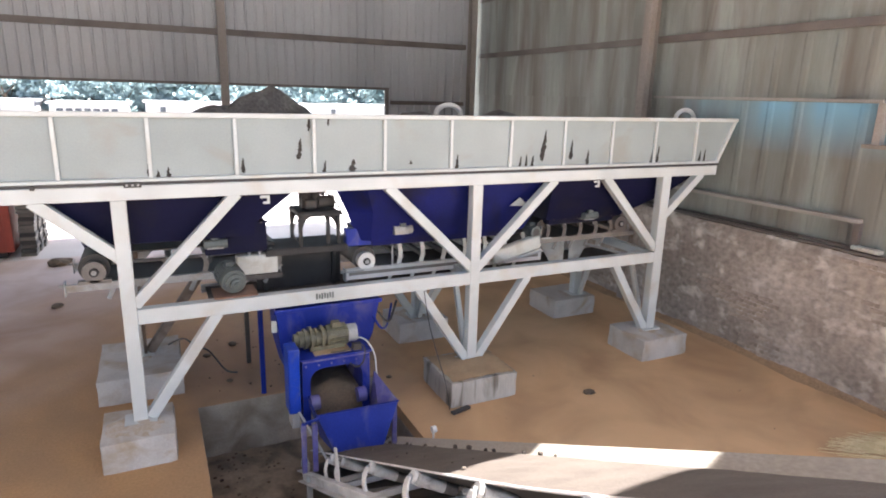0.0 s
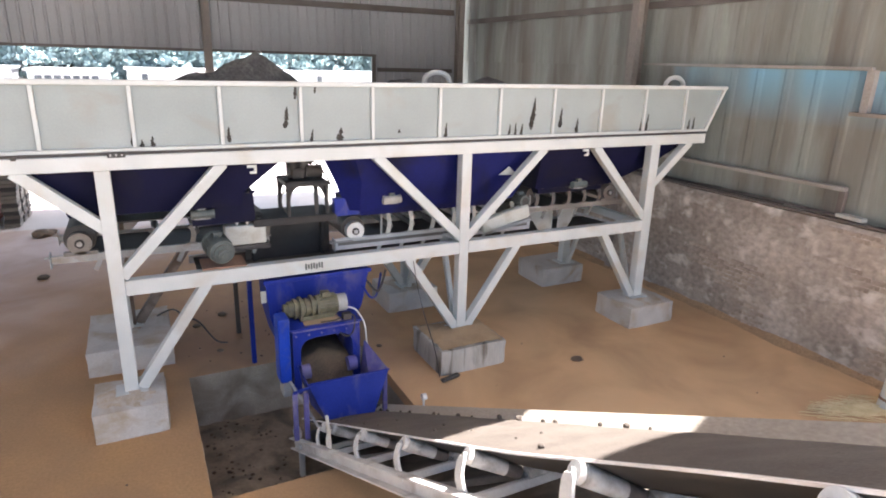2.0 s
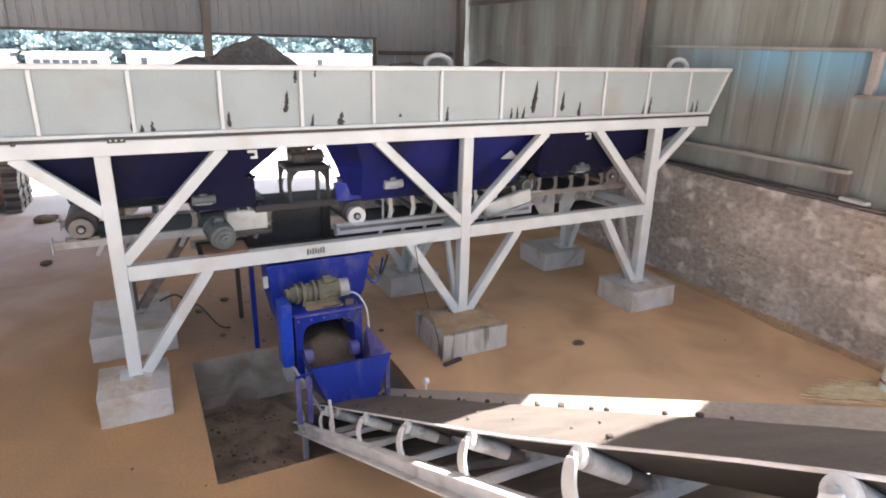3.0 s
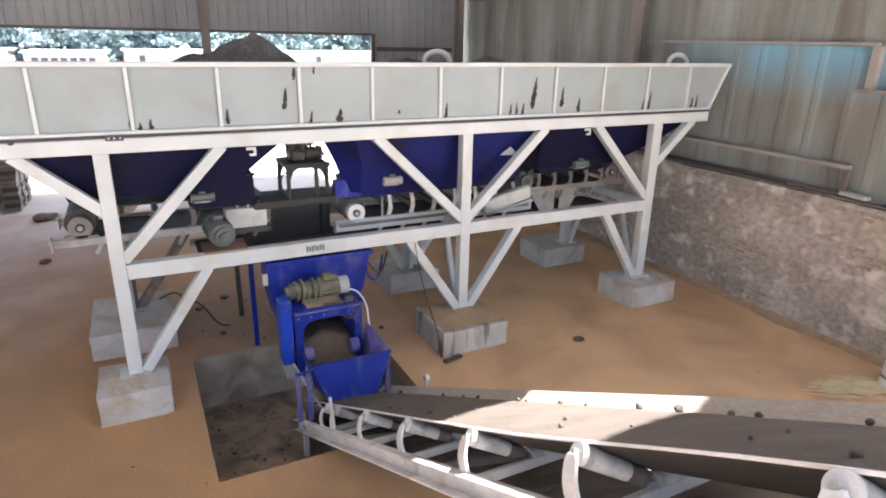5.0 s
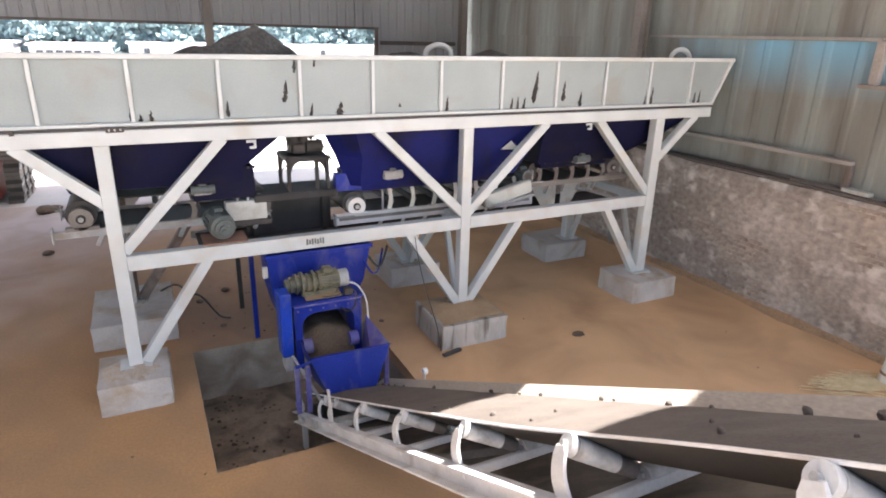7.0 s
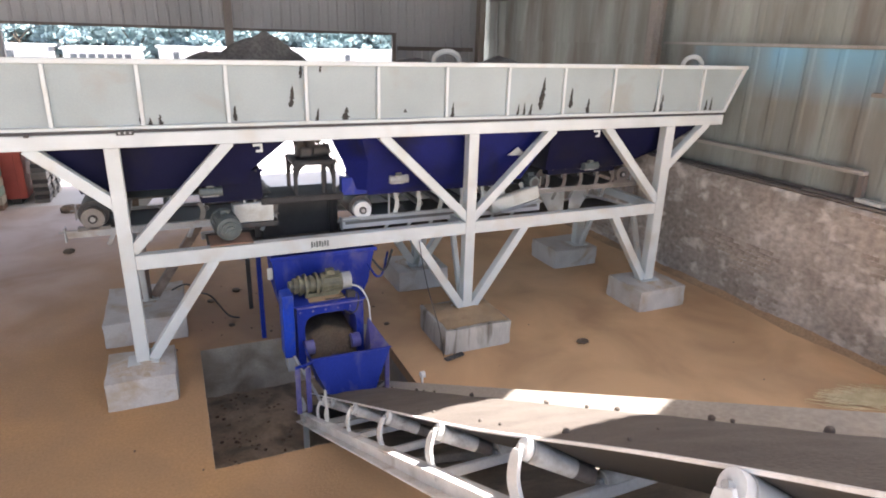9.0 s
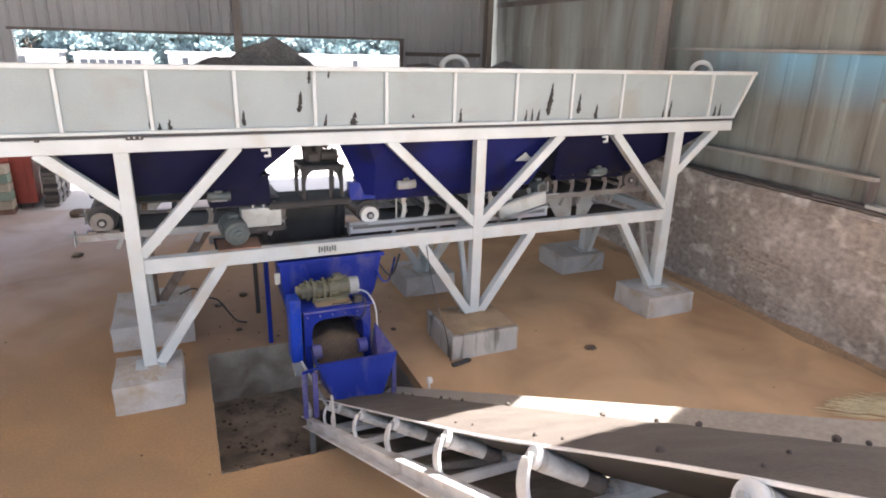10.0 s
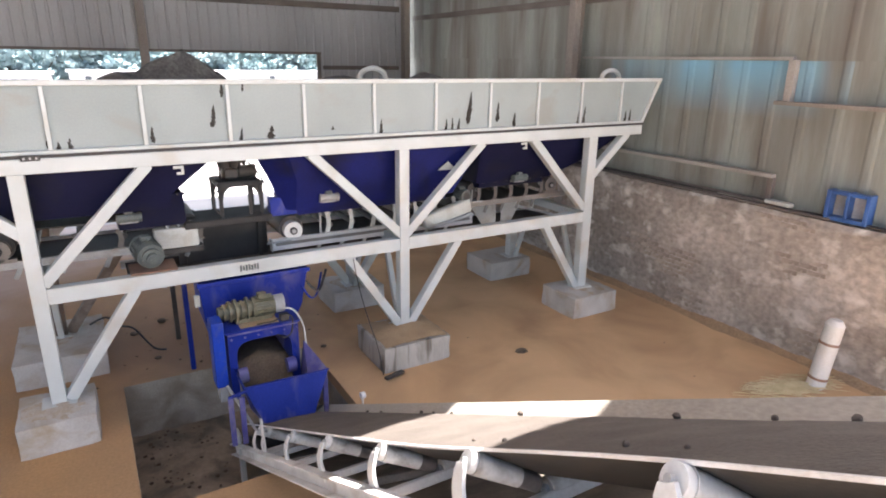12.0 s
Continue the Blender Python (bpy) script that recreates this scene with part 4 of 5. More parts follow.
for x0 in (-2.40, -1.70):
    part("side_plate", bx(x0 - 0.01, x0 + 0.01, -0.25, 0.6, 0.25, 0.95), M_BLUE, feeder)
bmf = bmesh.new()
bmesh.ops.create_grid(bmf, x_segments=16, y_segments=26, size=0.5)
for v in bmf.verts:
    xx, yy = -2.05 + v.co.x * 0.56, -0.05 + v.co.y * 1.25
    v.co = Vector((xx, yy, 0.56 + 0.07 * math.cos((xx + 2.05) * 5) + 0.03 * noise.noise((xx * 6, yy * 6, 1)) - 0.30 * (max(0, -0.42 - yy) / 0.22) ** 2))
part("sand_bed", bmf, M_BROWNSAND, feeder, "brown sand lying on the feeder belt", smooth=True)
part("belt_drum", rd((-2.33, -0.5, 0.38), (-1.77, -0.5, 0.38), 0.09, 24), M_DARK, feeder, smooth=True)
for xx in (-2.32, -1.78):
    part("guide_roller", rd((xx - 0.05, -0.60, 0.50), (xx + 0.05, -0.60, 0.50), 0.085), M_BLUEDUST, feeder, "dusty blue-grey guide roller", smooth=True)
for k in range(6):
    part("bolt", rd((-2.40 + k * 0.145, AYF - 0.012, 0.93), (-2.40 + k * 0.145, AYF, 0.93), 0.012, 8), M_BLUEDUST, feeder)
part("edge_strip", br((AX0, AYF - 0.008, 0.985), (AX1, AYF - 0.008, 0.985), 0.016, 0.02), M_BLUEDUST, feeder, "dusty plate edge")
part("junction_box", bx(-1.84, -1.74, -0.52, -0.44, 1.012, 1.09, bev=0.008), M_DARK, feeder, "dark junction box")
part("cable", tube([(-1.79, -0.48, 1.08), (-1.72, -0.55, 1.06), (-1.74, -0.58, 0.9), (-1.82, -0.585, 0.84), (-1.9, -0.58, 0.9)], 0.008), M_DARK, feeder, "dark loose cable")
part("cable", tube([(-2.1, -0.5, 1.03), (-1.95, -0.55, 1.05), (-1.86, -0.5, 1.05)], 0.008), M_DARK, feeder, "dark loose cable")
part("stay_bar", br((-2.50, -0.6, 0.42), (-2.33, -1.12, 0.10), 0.03, 0.03), M_GREYST, feeder)
part("bracket", bx(-2.66, -2.60, -0.02, 0.02, 1.16, 1.30, bev=0.006), M_GUARD, feeder, "pale steel bracket")
part("cable", tube([(-1.80, -0.32, 1.10), (-1.66, -0.4, 1.08), (-1.60, -0.55, 0.95), (-1.58, -0.58, 0.7), (-1.54, -0.6, 0.5)], 0.010), M_PVC, feeder, "white cable")
part("hose", tube([(-1.36, 0.03, 1.25), (-1.26, -0.02, 1.12), (-1.15, 0.1, 1.1), (-1.0, 0.3, 1.25)], 0.016), M_DARK, feeder, "dark hose")
part("hose", tube([(-1.42, 0.03, 1.2), (-1.34, -0.04, 1.05), (-1.22, 0.05, 1.04), (-1.05, 0.35, 1.2)], 0.014), M_BLUE, feeder)

gm = thing("gear_motor", (-2.05, -0.3, 1.02), "dusty olive finned gear motor on the blue feeder", "gear motor")
GZ, GY = 1.145, -0.28
part("gearbox", rd((-2.42, GY, GZ), (-2.1, GY, GZ), 0.095, 20), M_GEAR, gm, smooth=True)
part("end_cap", rd((-2.47, GY, GZ), (-2.42, GY, GZ), 0.07, 20), M_GEAR, gm, smooth=True)
for i, rr in enumerate((0.12, 0.135, 0.11, 0.135, 0.12)):
    part("flange_ring", rd((-2.36 + i * 0.065, GY, GZ), (-2.33 + i * 0.065, GY, GZ), rr, 20), M_GEAR, gm, smooth=True)
part("motor_body", rd((-2.08, GY, GZ), (-1.85, GY, GZ), 0.11, 20), M_GEAR, gm, smooth=True)
for k in range(14):
    a = 2 * math.pi * k / 14
    o = Vector((0, math.cos(a), math.sin(a)))
    part("cooling_fin", br(Vector((-2.06, GY, GZ)) + o * 0.115, Vector((-1.86, GY, GZ)) + o * 0.115, 0.008, 0.03, o.cross(Vector((1, 0, 0))), 0), M_GEAR, gm)
part("terminal_box", bx(-2.03, -1.93, GY - 0.05, GY + 0.05, GZ + 0.1, GZ + 0.165, bev=0.008), M_GEAR, gm)
part("fan_cover", rd((-1.85, GY, GZ), (-1.74, GY, GZ), 0.105, 20), M_GREYST, gm, "dull silver fan cover", smooth=True)
part("foot", bx(-2.3, -1.9, GY - 0.1, GY + 0.1, 1.018, 1.07), M_GEAR, gm)

tail = thing("tail_hopper", (-2.05, -0.9, 0), "blue steel loading hopper over the conveyor tail", "hopper")
part("front_plate", plate(bmesh.new(), [(-2.41, -1.04, 0.58), (-1.49, -1.04, 0.57), (-1.72, -1.20, 0.16), (-2.24, -1.20, 0.16)], 0.008, (0, 1, 0)), M_BLUE, tail)
part("side_plate", plate(bmesh.new(), [(-1.49, -1.04, 0.57), (-1.60, -0.55, 0.74), (-1.68, -0.5, 0.0), (-1.72, -1.20, 0.16)], 0.008, (-1, 0, 0)), M_BLUEDUST, tail, "side plate coated with sand dust")
part("side_plate", plate(bmesh.new(), [(-2.41, -1.04, 0.58), (-2.40, -0.55, 0.58), (-2.25, -0.5, 0.0), (-2.24, -1.20, 0.16)], 0.008, (1, 0, 0)), M_BLUE, tail)
part("lip", br((-2.42, -1.045, 0.585), (-1.48, -1.045, 0.575), 0.03, 0.012), M_BLUE, tail)
for xx, yy, zt in ((-2.55, -1.05, 0.52), (-2.45, -1.12, 0.54), (-1.52, -1.0, 0.5)):
    part("leg", br((xx, yy, cv(0, yy, -0.17).z), (xx, yy, zt), 0.055, 0.03, (1, 0, 0)), M_BLUEDUST, tail, "dust-coated blue leg")
part("tie", br((-2.57, -1.05, 0.52), (-2.38, -1.06, 0.56), 0.03, 0.03), M_BLUE, tail)
part("guide_roller", rd((-1.39, -1.72, 0.56), (-1.345, -1.72, 0.56), 0.036), M_PVC, conveyor, "white side guide roller", smooth=True)
part("roller_stem", br((-1.37, -1.72, 0.26), (-1.37, -1.72, 0.54), 0.02, 0.02), M_PVC, conveyor)

# ---- belt feeders under the hoppers ----
def motor(name, c, axis, r, l, material, label, fins=16):
    """A finned electric motor lying along axis from c."""
    m_ = thing(name, c, label, "motor")
    c, ax = Vector(c), Vector(axis).normalized()
    part("motor_body", rd(c, c + ax * l * 0.7, r * 0.9, 20), material, m_, smooth=True)
    part("fan_cover", rd(c + ax * l * 0.7, c + ax * l, r, 24, r * 0.93), material, m_, smooth=True)
    part("fan_grille", rd(c + ax * (l + 0.001), c + ax * (l + 0.006), r * 0.62, 20), M_DARK, m_)
    part("end_bell", rd(c - ax * 0.04, c, r * 0.98, 24), material, m_, smooth=True)
    u = ax.orthogonal().normalized()
    w = ax.cross(u)
    for k in range(fins):
        a = 2 * math.pi * k / fins
        o = u * math.cos(a) + w * math.sin(a)
        part("cooling_fin", br(c + o * r * 0.92, c + ax * l * 0.68 + o * r * 0.92, 0.008, 0.03, o.cross(ax), 0), material, m_)
    part("terminal_box", br(c + ax * l * 0.2 + Vector((0, 0, r)), c + ax * l * 0.5 + Vector((0, 0, r)), 0.09, 0.06, ax.cross(Vector((0, 0, 1)))), material, m_)
    return m_


for i, (a, b) in enumerate(HOP):
    c = (a + b) / 2
    x0, x1, RZ = ((-4.69, -2.42, 1.755), (-1.61, 1.42, 1.588), (1.33, 3.22, 1.805))[i]
    c = (x0 + x1) / 2
    f = thing("hopper_feeder", (c, 0.9, 1.5), ("grey belt feeder with a pale drive guard", "grey belt feeder with white idler brackets", "dusty belt feeder in the shade of the end hopper")[i], "belt feeder", "hopper feeders")
    YN, YF = 0.55, 1.48
    web = (0.08, 0.14, 0.07)[i]
    for yy in (YN, YF):
        part("side_rail", channel(bmesh.new(), (x0, yy, RZ), (x1, yy, RZ), web, 0.05, 0.006, (0, 0, 1), (0, -1 if yy < 1 else 1, 0)), (M_GREYST, M_PVC, M_DUSTG)[i], f)
        part("tension_rod", rd((x0 - 0.06, yy - 0.01, RZ + 0.04), (x0 + 0.25, yy - 0.01, RZ + 0.04), 0.012, 8), M_GREYST, f)
        part("end_plate", bx(x0 - 0.012, x0, yy - 0.06, yy + 0.06, RZ - 0.07, RZ + 0.09), M_GREYST, f)
    if i == 1:
        part("rail_lip", br((x0, YN - 0.02, RZ + 0.078), (x1, YN - 0.02, RZ + 0.078), 0.07, 0.012), M_PVC, f, "white top lip of the rail")
        # flat dark strip paints the shade of a recess on the rail
        part("rail_groove", bx(x0 + 0.05, x1 - 0.05, YN - 0.003, YN - 0.0005, RZ - 0.012, RZ + 0.03), M_DUSTG, f, "dark strip painted for the shaded recess along the rail")
    DX, DZ, DR = (0.28, 0.28, x1 - x0 - 0.33)[i], RZ + 0.19, (0.155, 0.155, 0.12)[i]
    HX = x1 - 0.15 if i < 2 else x0 + 0.15
    part("carrying_belt", bx(min(x0 + DX, HX), max(x0 + DX, HX), YN + 0.1, YF - 0.08, DZ + DR - 0.015, DZ + DR), M_DARK, f, "dark rubber feed belt")
    part("return_belt", bx(min(x0 + DX, HX), max(x0 + DX, HX), YN + 0.1, YF - 0.08, RZ + 0.0, RZ + 0.012), M_DARK, f)
    part("tail_drum", rd((x0 + DX, YN + 0.08, DZ), (x0 + DX, YF - 0.06, DZ), DR, 28), M_DARK, f, smooth=True)
    part("head_drum", rd((HX, YN + 0.08, DZ), (HX, YF - 0.06, DZ), DR, 28), M_DARK, f, smooth=True)
    brg = part("bearing", rd((x0 + DX, YN - 0.03, DZ - 0.02), (x0 + DX, YN + 0.07, DZ - 0.02), 0.118, 28), (M_DUSTG, M_PVC, M_STEELDARK)[i], f, "round bearing housing", smooth=True)
    part("bearing_cap", rd((x0 + DX, YN - 0.05, DZ - 0.02), (x0 + DX, YN - 0.03, DZ - 0.02), 0.048, 18), M_STANDG, brg, smooth=True)
    part("bearing_hub", rd((x0 + DX, YN - 0.06, DZ - 0.02), (x0 + DX, YN - 0.05, DZ - 0.02), 0.028, 14), M_GREYST, brg, smooth=True)
    part("bearing_foot", bx(x0 + DX - 0.16, x0 + DX + 0.16, YN - 0.03, YN + 0.05, RZ + web / 2 + 0.001, DZ - 0.11), (M_DUSTG, M_PVC, M_STEELDARK)[i], f)
    first, step, count = ((0.55, 0.42, 5), (0.74, 0.325, 7), (0.18, 0.3, 5))[i]
    for k in range(count):
        # bent strap brackets that carry the troughing rollers
        xx = x0 + first + k * step
        zb, ht = RZ + web / 2, (0.22, 0.30, 0.20)[i]
        strap = [(Vector((xx + 0.03 * math.sin(math.pi * j / 8), YN + 0.02, zb + ht * j / 8)), Vector((1.0 - 0.25 * j / 8, 0, 0)), Vector((0, 1, 0))) for j in range(9)]
        paint = (M_DUSTG, M_GUARD, M_STEELDARK)[i]
        arm = part("idler_bracket", sweep(bmesh.new(), [(-0.032, -0.009), (0.032, -0.009), (0.032, 0.009), (-0.032, 0.009)], strap), paint, f)
        part("bracket_foot", bx(xx - 0.06, xx + 0.06, YN - 0.01, YN + 0.04, zb + 0.001, zb + 0.018), paint, arm)
        part("roller_cap", rd((xx + 0.02, YN + 0.03, zb + ht * 0.86), (xx + 0.02, YN + 0.055, zb + ht * 0.86), 0.036, 14), M_GREYST, arm, smooth=True)
        part("idler_roller", rd((xx + 0.06, YN + 0.06, RZ + 0.17), (xx + 0.06, YF - 0.05, RZ + 0.17), 0.04, 12), M_DARK, f, smooth=True)
        part("hanger", br((xx - 0.1, YN + 0.03, RZ - web / 2), (xx - 0.16, YN + 0.03, RZ - web / 2 - 0.12), 0.02, 0.05), (M_GREYST, M_GUARD, M_DUSTG)[i], f)
    for sx in (-0.85, 0.85):
        part("hanger_bar", br((c + sx, YF, RZ + 0.04), (c + sx, YF, 2.9), 0.04, 0.04), M_GREYST, f)
        part("hanger_bar", br((c + sx, YN + 0.05, RZ + 0.04), (c + sx, YN + 0.05, 2.02), 0.04, 0.02), M_GREYST, f)
    c = (-3.17, -0.90, 2.11)[i]
    vb = thing("vibrator", (c - 0.02, 0.33, 2.2), "grey cylindrical vibrator bolted to the hopper", "vibrator", "hopper vibrators")
    part("vibrator_body", rd((c - 0.10, 0.33, 2.19), (c + 0.08, 0.33, 2.19), 0.046, 20), (M_MOTOR, M_GREYST, M_MOTOR)[i], vb, smooth=True)
    for e in (-0.13, 0.08):
        part("end_cover", rd((c + e, 0.33, 2.19), (c + e + 0.04, 0.33, 2.19), 0.053, 20), (M_MOTOR, M_GREYST, M_MOTOR)[i], vb, smooth=True)
    for e in (-0.06, 0.04):
        part("clamp_ring", rd((c + e - 0.008, 0.33, 2.19), (c + e + 0.008, 0.33, 2.19), 0.052, 20), (M_MOTOR, M_GREYST, M_MOTOR)[i], vb, smooth=True)
    part("terminal_box", bx(c - 0.05, c + 0.03, 0.30, 0.36, 2.235, 2.275, bev=0.006), M_MOTOR, vb)
    part("mount", bx(c - 0.1, c + 0.08, 0.33, 0.46, 2.125, 2.15), M_GREYST, vb)

# the first feeder's drive
drive = thing("drive_guard", (-2.75, 0.5, 1.7), "pale grey-green belt drive guard beside the motor", "machine guard")
part("guard_body", bx(-2.95, -2.48, 0.40, 0.56, 1.76, 1.995, bev=0.02), M_GUARD, drive)
part("guard_base", bx(-2.93, -2.44, 0.39, 0.57, 1.70, 1.759), M_DARK, drive)
dm = motor("drive_motor", (-3.07, 0.34, 1.835), (0.14, -0.98, -0.10), 0.145, 0.30, M_MOTOR, "grey-green finned drive motor on a rusty plate")
hub = Vector((-3.07, 0.34, 1.835)) + Vector((0.14, -0.98, -0.10)).normalized() * 0.306
for r_, a_, b_ in ((0.10, 0.0, 0.035), (0.06, 0.035, 0.075), (0.03, 0.075, 0.10)):
    dq = Vector((0.14, -0.98, -0.10)).normalized()
    part("shaft_hub", rd(hub + dq * a_, hub + dq * b_, r_, 20), M_MOTOR, dm, smooth=True)
for e, (px_, pz_) in enumerate(((-2.80, 1.994), (-2.68, 1.994), (-2.55, 1.994))):
    part("bolt", rd((px_, 0.47, pz_), (px_, 0.47, pz_ + 0.06), 0.02, 10), M_GREYST, drive)
tagged(part("motor_plate", bx(-3.25, -2.78, 0.02, 0.42, 1.628, 1.642), M_RUST), "rusty red-brown motor mounting plate", "plate")
part("plate_stand", bx(-3.2, -2.85, 0.28, 0.40, 1.55, 1.63), M_RUST, tagged(thing("motor_stand", (-3.0, 0.3, 1.55), "rusty steel stand for the drive motor", "stand")))
# the middle feeder's drive guard and skirt box
g2 = thing("drive_guard", (1.0, 0.5, 1.6), "off-white sloping belt drive guard", "machine guard")
part("guard_body", br((0.52, 0.46, 1.66), (1.30, 0.46, 1.84), 0.12, 0.20, (0, 1, 0), 0.02), M_GUARD, g2)
part("guard_base", br((0.60, 0.47, 1.56), (1.34, 0.47, 1.70), 0.1, 0.05), M_GREYST, g2)
tagged(part("skirt_box", bx(-1.62, -0.98, 0.46, 0.58, 1.99, 2.22, bev=0.01), M_BLUE), "bright blue steel skirt box under the hopper", "skirt box")
motor("feeder_motor", (1.22, 0.62, 1.98), (0, -1, 0), 0.09, 0.2, M_MOTOR, "small dark grey feeder motor", 12)

# collecting belt below the feeders
cb = thing("collecting_conveyor", (0, 1.0, 1.2), "flat collecting belt strewn with dark sand", "conveyor")
part("carrying_belt", bx(-3.25, 3.2, 0.56, 1.42, 1.345, 1.36), M_DARK, cb)
part("sand_layer", bx(-3.05, 3.0, 0.66, 1.34, 1.361, 1.375), M_SAND, cb)
for yy in (0.5, 1.48):
    part("side_rail", channel(bmesh.new(), (-3.3, yy, 1.33), (3.2, yy, 1.33), 0.1, 0.05, 0.006, (0, 0, 1), (0, -1 if yy < 1 else 1, 0)), M_GREYST, cb)
for k in range(9):
    xx = -2.9 + k * 0.74
    part("cross_tie", br((xx, 0.5, 1.29), (xx, 1.48, 1.29), 0.05, 0.05, (1, 0, 0)), M_GREYST, cb)
for xx in (-3.1, -0.6, 0.6, 3.0):
    part("hanger", br((xx, 0.14, 1.48), (xx, 0.52, 1.36), 0.04, 0.05, (1, 0, 0)), M_GREYST, cb)
for pts in ([(1.51, 0.75, 1.735), (1.99, 0.75, 1.72), (2.03, 0.80, 1.38), (1.77, 0.80, 1.38)], [(2.10, 0.75, 1.75), (2.50, 0.75, 1.755), (2.33, 0.80, 1.38), (2.13, 0.80, 1.38)]):
    part("deflector", plate(bmesh.new(), pts, 0.008, (0, 1, 0)), M_GUARD, cb, "pale steel deflector plate")
part("cross_tie", br((2.45, 0.8, 1.62), (3.2, 0.8, 1.40), 0.05, 0.04), M_GREYST, cb)

# compressor stand between the hoppers
st = thing("compressor_stand", (-1.95, 0.7, 1.72), "dark steel stand carrying a grimy compressor", "stand")
SZ0, SZ1 = 2.045, 2.43
for yy in (0.45, 0.95):
    for xx in (-2.19, -1.72):
        part("leg", br((xx, yy, SZ0), (xx, yy, SZ1), 0.045, 0.045), M_STANDG, st)
    part("rail", br((-2.22, yy, SZ1), (-1.69, yy, SZ1), 0.045, 0.05), M_STANDG, st)
    for sx, xx in ((1, -2.168), (-1, -1.742)):
        # curved corner plates under the top rail
        arc = [(xx + sx * 0.13 * (1 - math.sin(a)), yy, SZ1 - 0.025 - 0.20 * (1 - math.cos(a))) for a in [math.pi / 2 * k / 8 for k in range(9)]]
        part("corner_plate", plate(bmesh.new(), [(xx, yy, SZ1 - 0.025)] + arc, 0.012, (0, 1, 0)), M_STANDG, st)
    part("base_beam", br((-2.62, yy - 0.04, 2.005), (-1.62, yy - 0.04, 2.005), 0.07, 0.075), M_STANDG, st)
part("stay", br((-1.85, 0.45, SZ0), (-1.85, 0.45, SZ1 - 0.03), 0.03, 0.05), M_STANDG, st)
for xx in (-2.19, -1.72):
    part("rail", br((xx, 0.475, SZ1), (xx, 0.925, SZ1), 0.045, 0.045, (1, 0, 0)), M_STANDG, st)
part("deck_plate", bx(-2.20, -1.71, 0.44, 0.96, SZ1 + 0.026, SZ1 + 0.036), M_STANDG, st)
part("deck_plate", bx(-2.60, -1.64, 0.38, 0.94, 2.044, 2.052), M_STANDG, st)
for xx in (-2.55, -1.66):
    part("prop", br((xx, 0.93, 1.38), (xx, 0.93, 1.97), 0.05, 0.05), M_STANDG, st)
# added board that makes the space under the platform near black
part("skirt_board", bx(-2.66, -1.56, 0.955, 0.965, 1.385, 1.965), M_STANDG, st, "near-black board added to darken the space behind the belt")
comp = thing("compressor", (-1.95, 0.7, SZ1 + 0.036), "grimy black compressor head on the stand", "compressor")
CZ = SZ1 + 0.037
part("crankcase", bx(-2.10, -1.94, 0.58, 0.80, CZ, CZ + 0.13, bev=0.03), M_DARK, comp)
for xx, rr, ht, lean in ((-2.06, 0.065, 0.24, -0.03), (-1.96, 0.06, 0.26, 0.035)):
    cyl = part("cylinder", rd((xx, 0.69, CZ + 0.11), (xx + lean, 0.69, CZ + ht), rr, 16, rr * 0.9), M_DARK, comp, smooth=True)
    for k in range(5):
        q = 0.13 + 0.022 * k
        part("cooling_rib", rd((xx + lean * (q - 0.11) / (ht - 0.11), 0.69, CZ + q), (xx + lean * (q - 0.10) / (ht - 0.11), 0.69, CZ + q + 0.008), rr * 1.22, 16), M_DARK, cyl, smooth=True)
part("motor_body", rd((-1.92, 0.66, CZ + 0.085), (-1.76, 0.66, CZ + 0.085), 0.075, 16), M_DARK, comp, smooth=True)
part("fan_cover", rd((-1.76, 0.66, CZ + 0.085), (-1.72, 0.66, CZ + 0.085), 0.08, 16), M_DARK, comp, smooth=True)
part("flywheel", rd((-2.13, 0.69, CZ + 0.10), (-2.105, 0.69, CZ + 0.10), 0.10, 20), M_DARK, comp, smooth=True)
part("air_filter", rd((-1.86, 0.74, CZ + 0.16), (-1.82, 0.74, CZ + 0.25), 0.045, 12), M_DARK, comp, smooth=True)
part("pipe", tube([(-2.19, 0.42, 2.40), (-2.27, 0.41, 2.33), (-2.28, 0.41, 2.2), (-2.22, 0.42, 2.1)], 0.009), M_DARK, comp)
part("pipe", tube([(-1.95, 0.62, CZ + 0.24), (-1.82, 0.55, CZ + 0.20), (-1.72, 0.47, CZ + 0.06), (-1.66, 0.44, CZ - 0.08)], 0.010), M_DARK, comp)

# ---- fittings on the batcher ----
MARKS = [(-2.14, 3.54, 0.15, 0.04), (-2.25, 3.26, 0.2, 0.06), (-1.92, 3.56, 0.08, 0.03), (-3.78, 3.1, 0.17, 0.03), (-3.7, 3.01, 0.09, 0.05), (-3.6, 3.03, 0.11, 0.05),
         (-2.86, 3.09, 0.14, 0.05), (-1.97, 3.05, 0.13, 0.04), (-1.64, 3.05, 0.15, 0.08), (-0.91, 3.08, 0.04, 0.04), (-0.28, 3.06, 0.18, 0.05), (1.02, 3.26, 0.36, 0.08),
         (0.66, 3.05, 0.14, 0.04), (0.75, 3.05, 0.16, 0.04), (0.85, 3.04, 0.16, 0.05), (1.48, 3.2, 0.23, 0.06), (1.77, 3.08, 0.19, 0.06), (2.96, 3.08, 0.21, 0.05),
         (3.07, 3.1, 0.23, 0.05), (3.94, 3.05, 0.17, 0.05), (4.04, 3.05, 0.21, 0.05)]
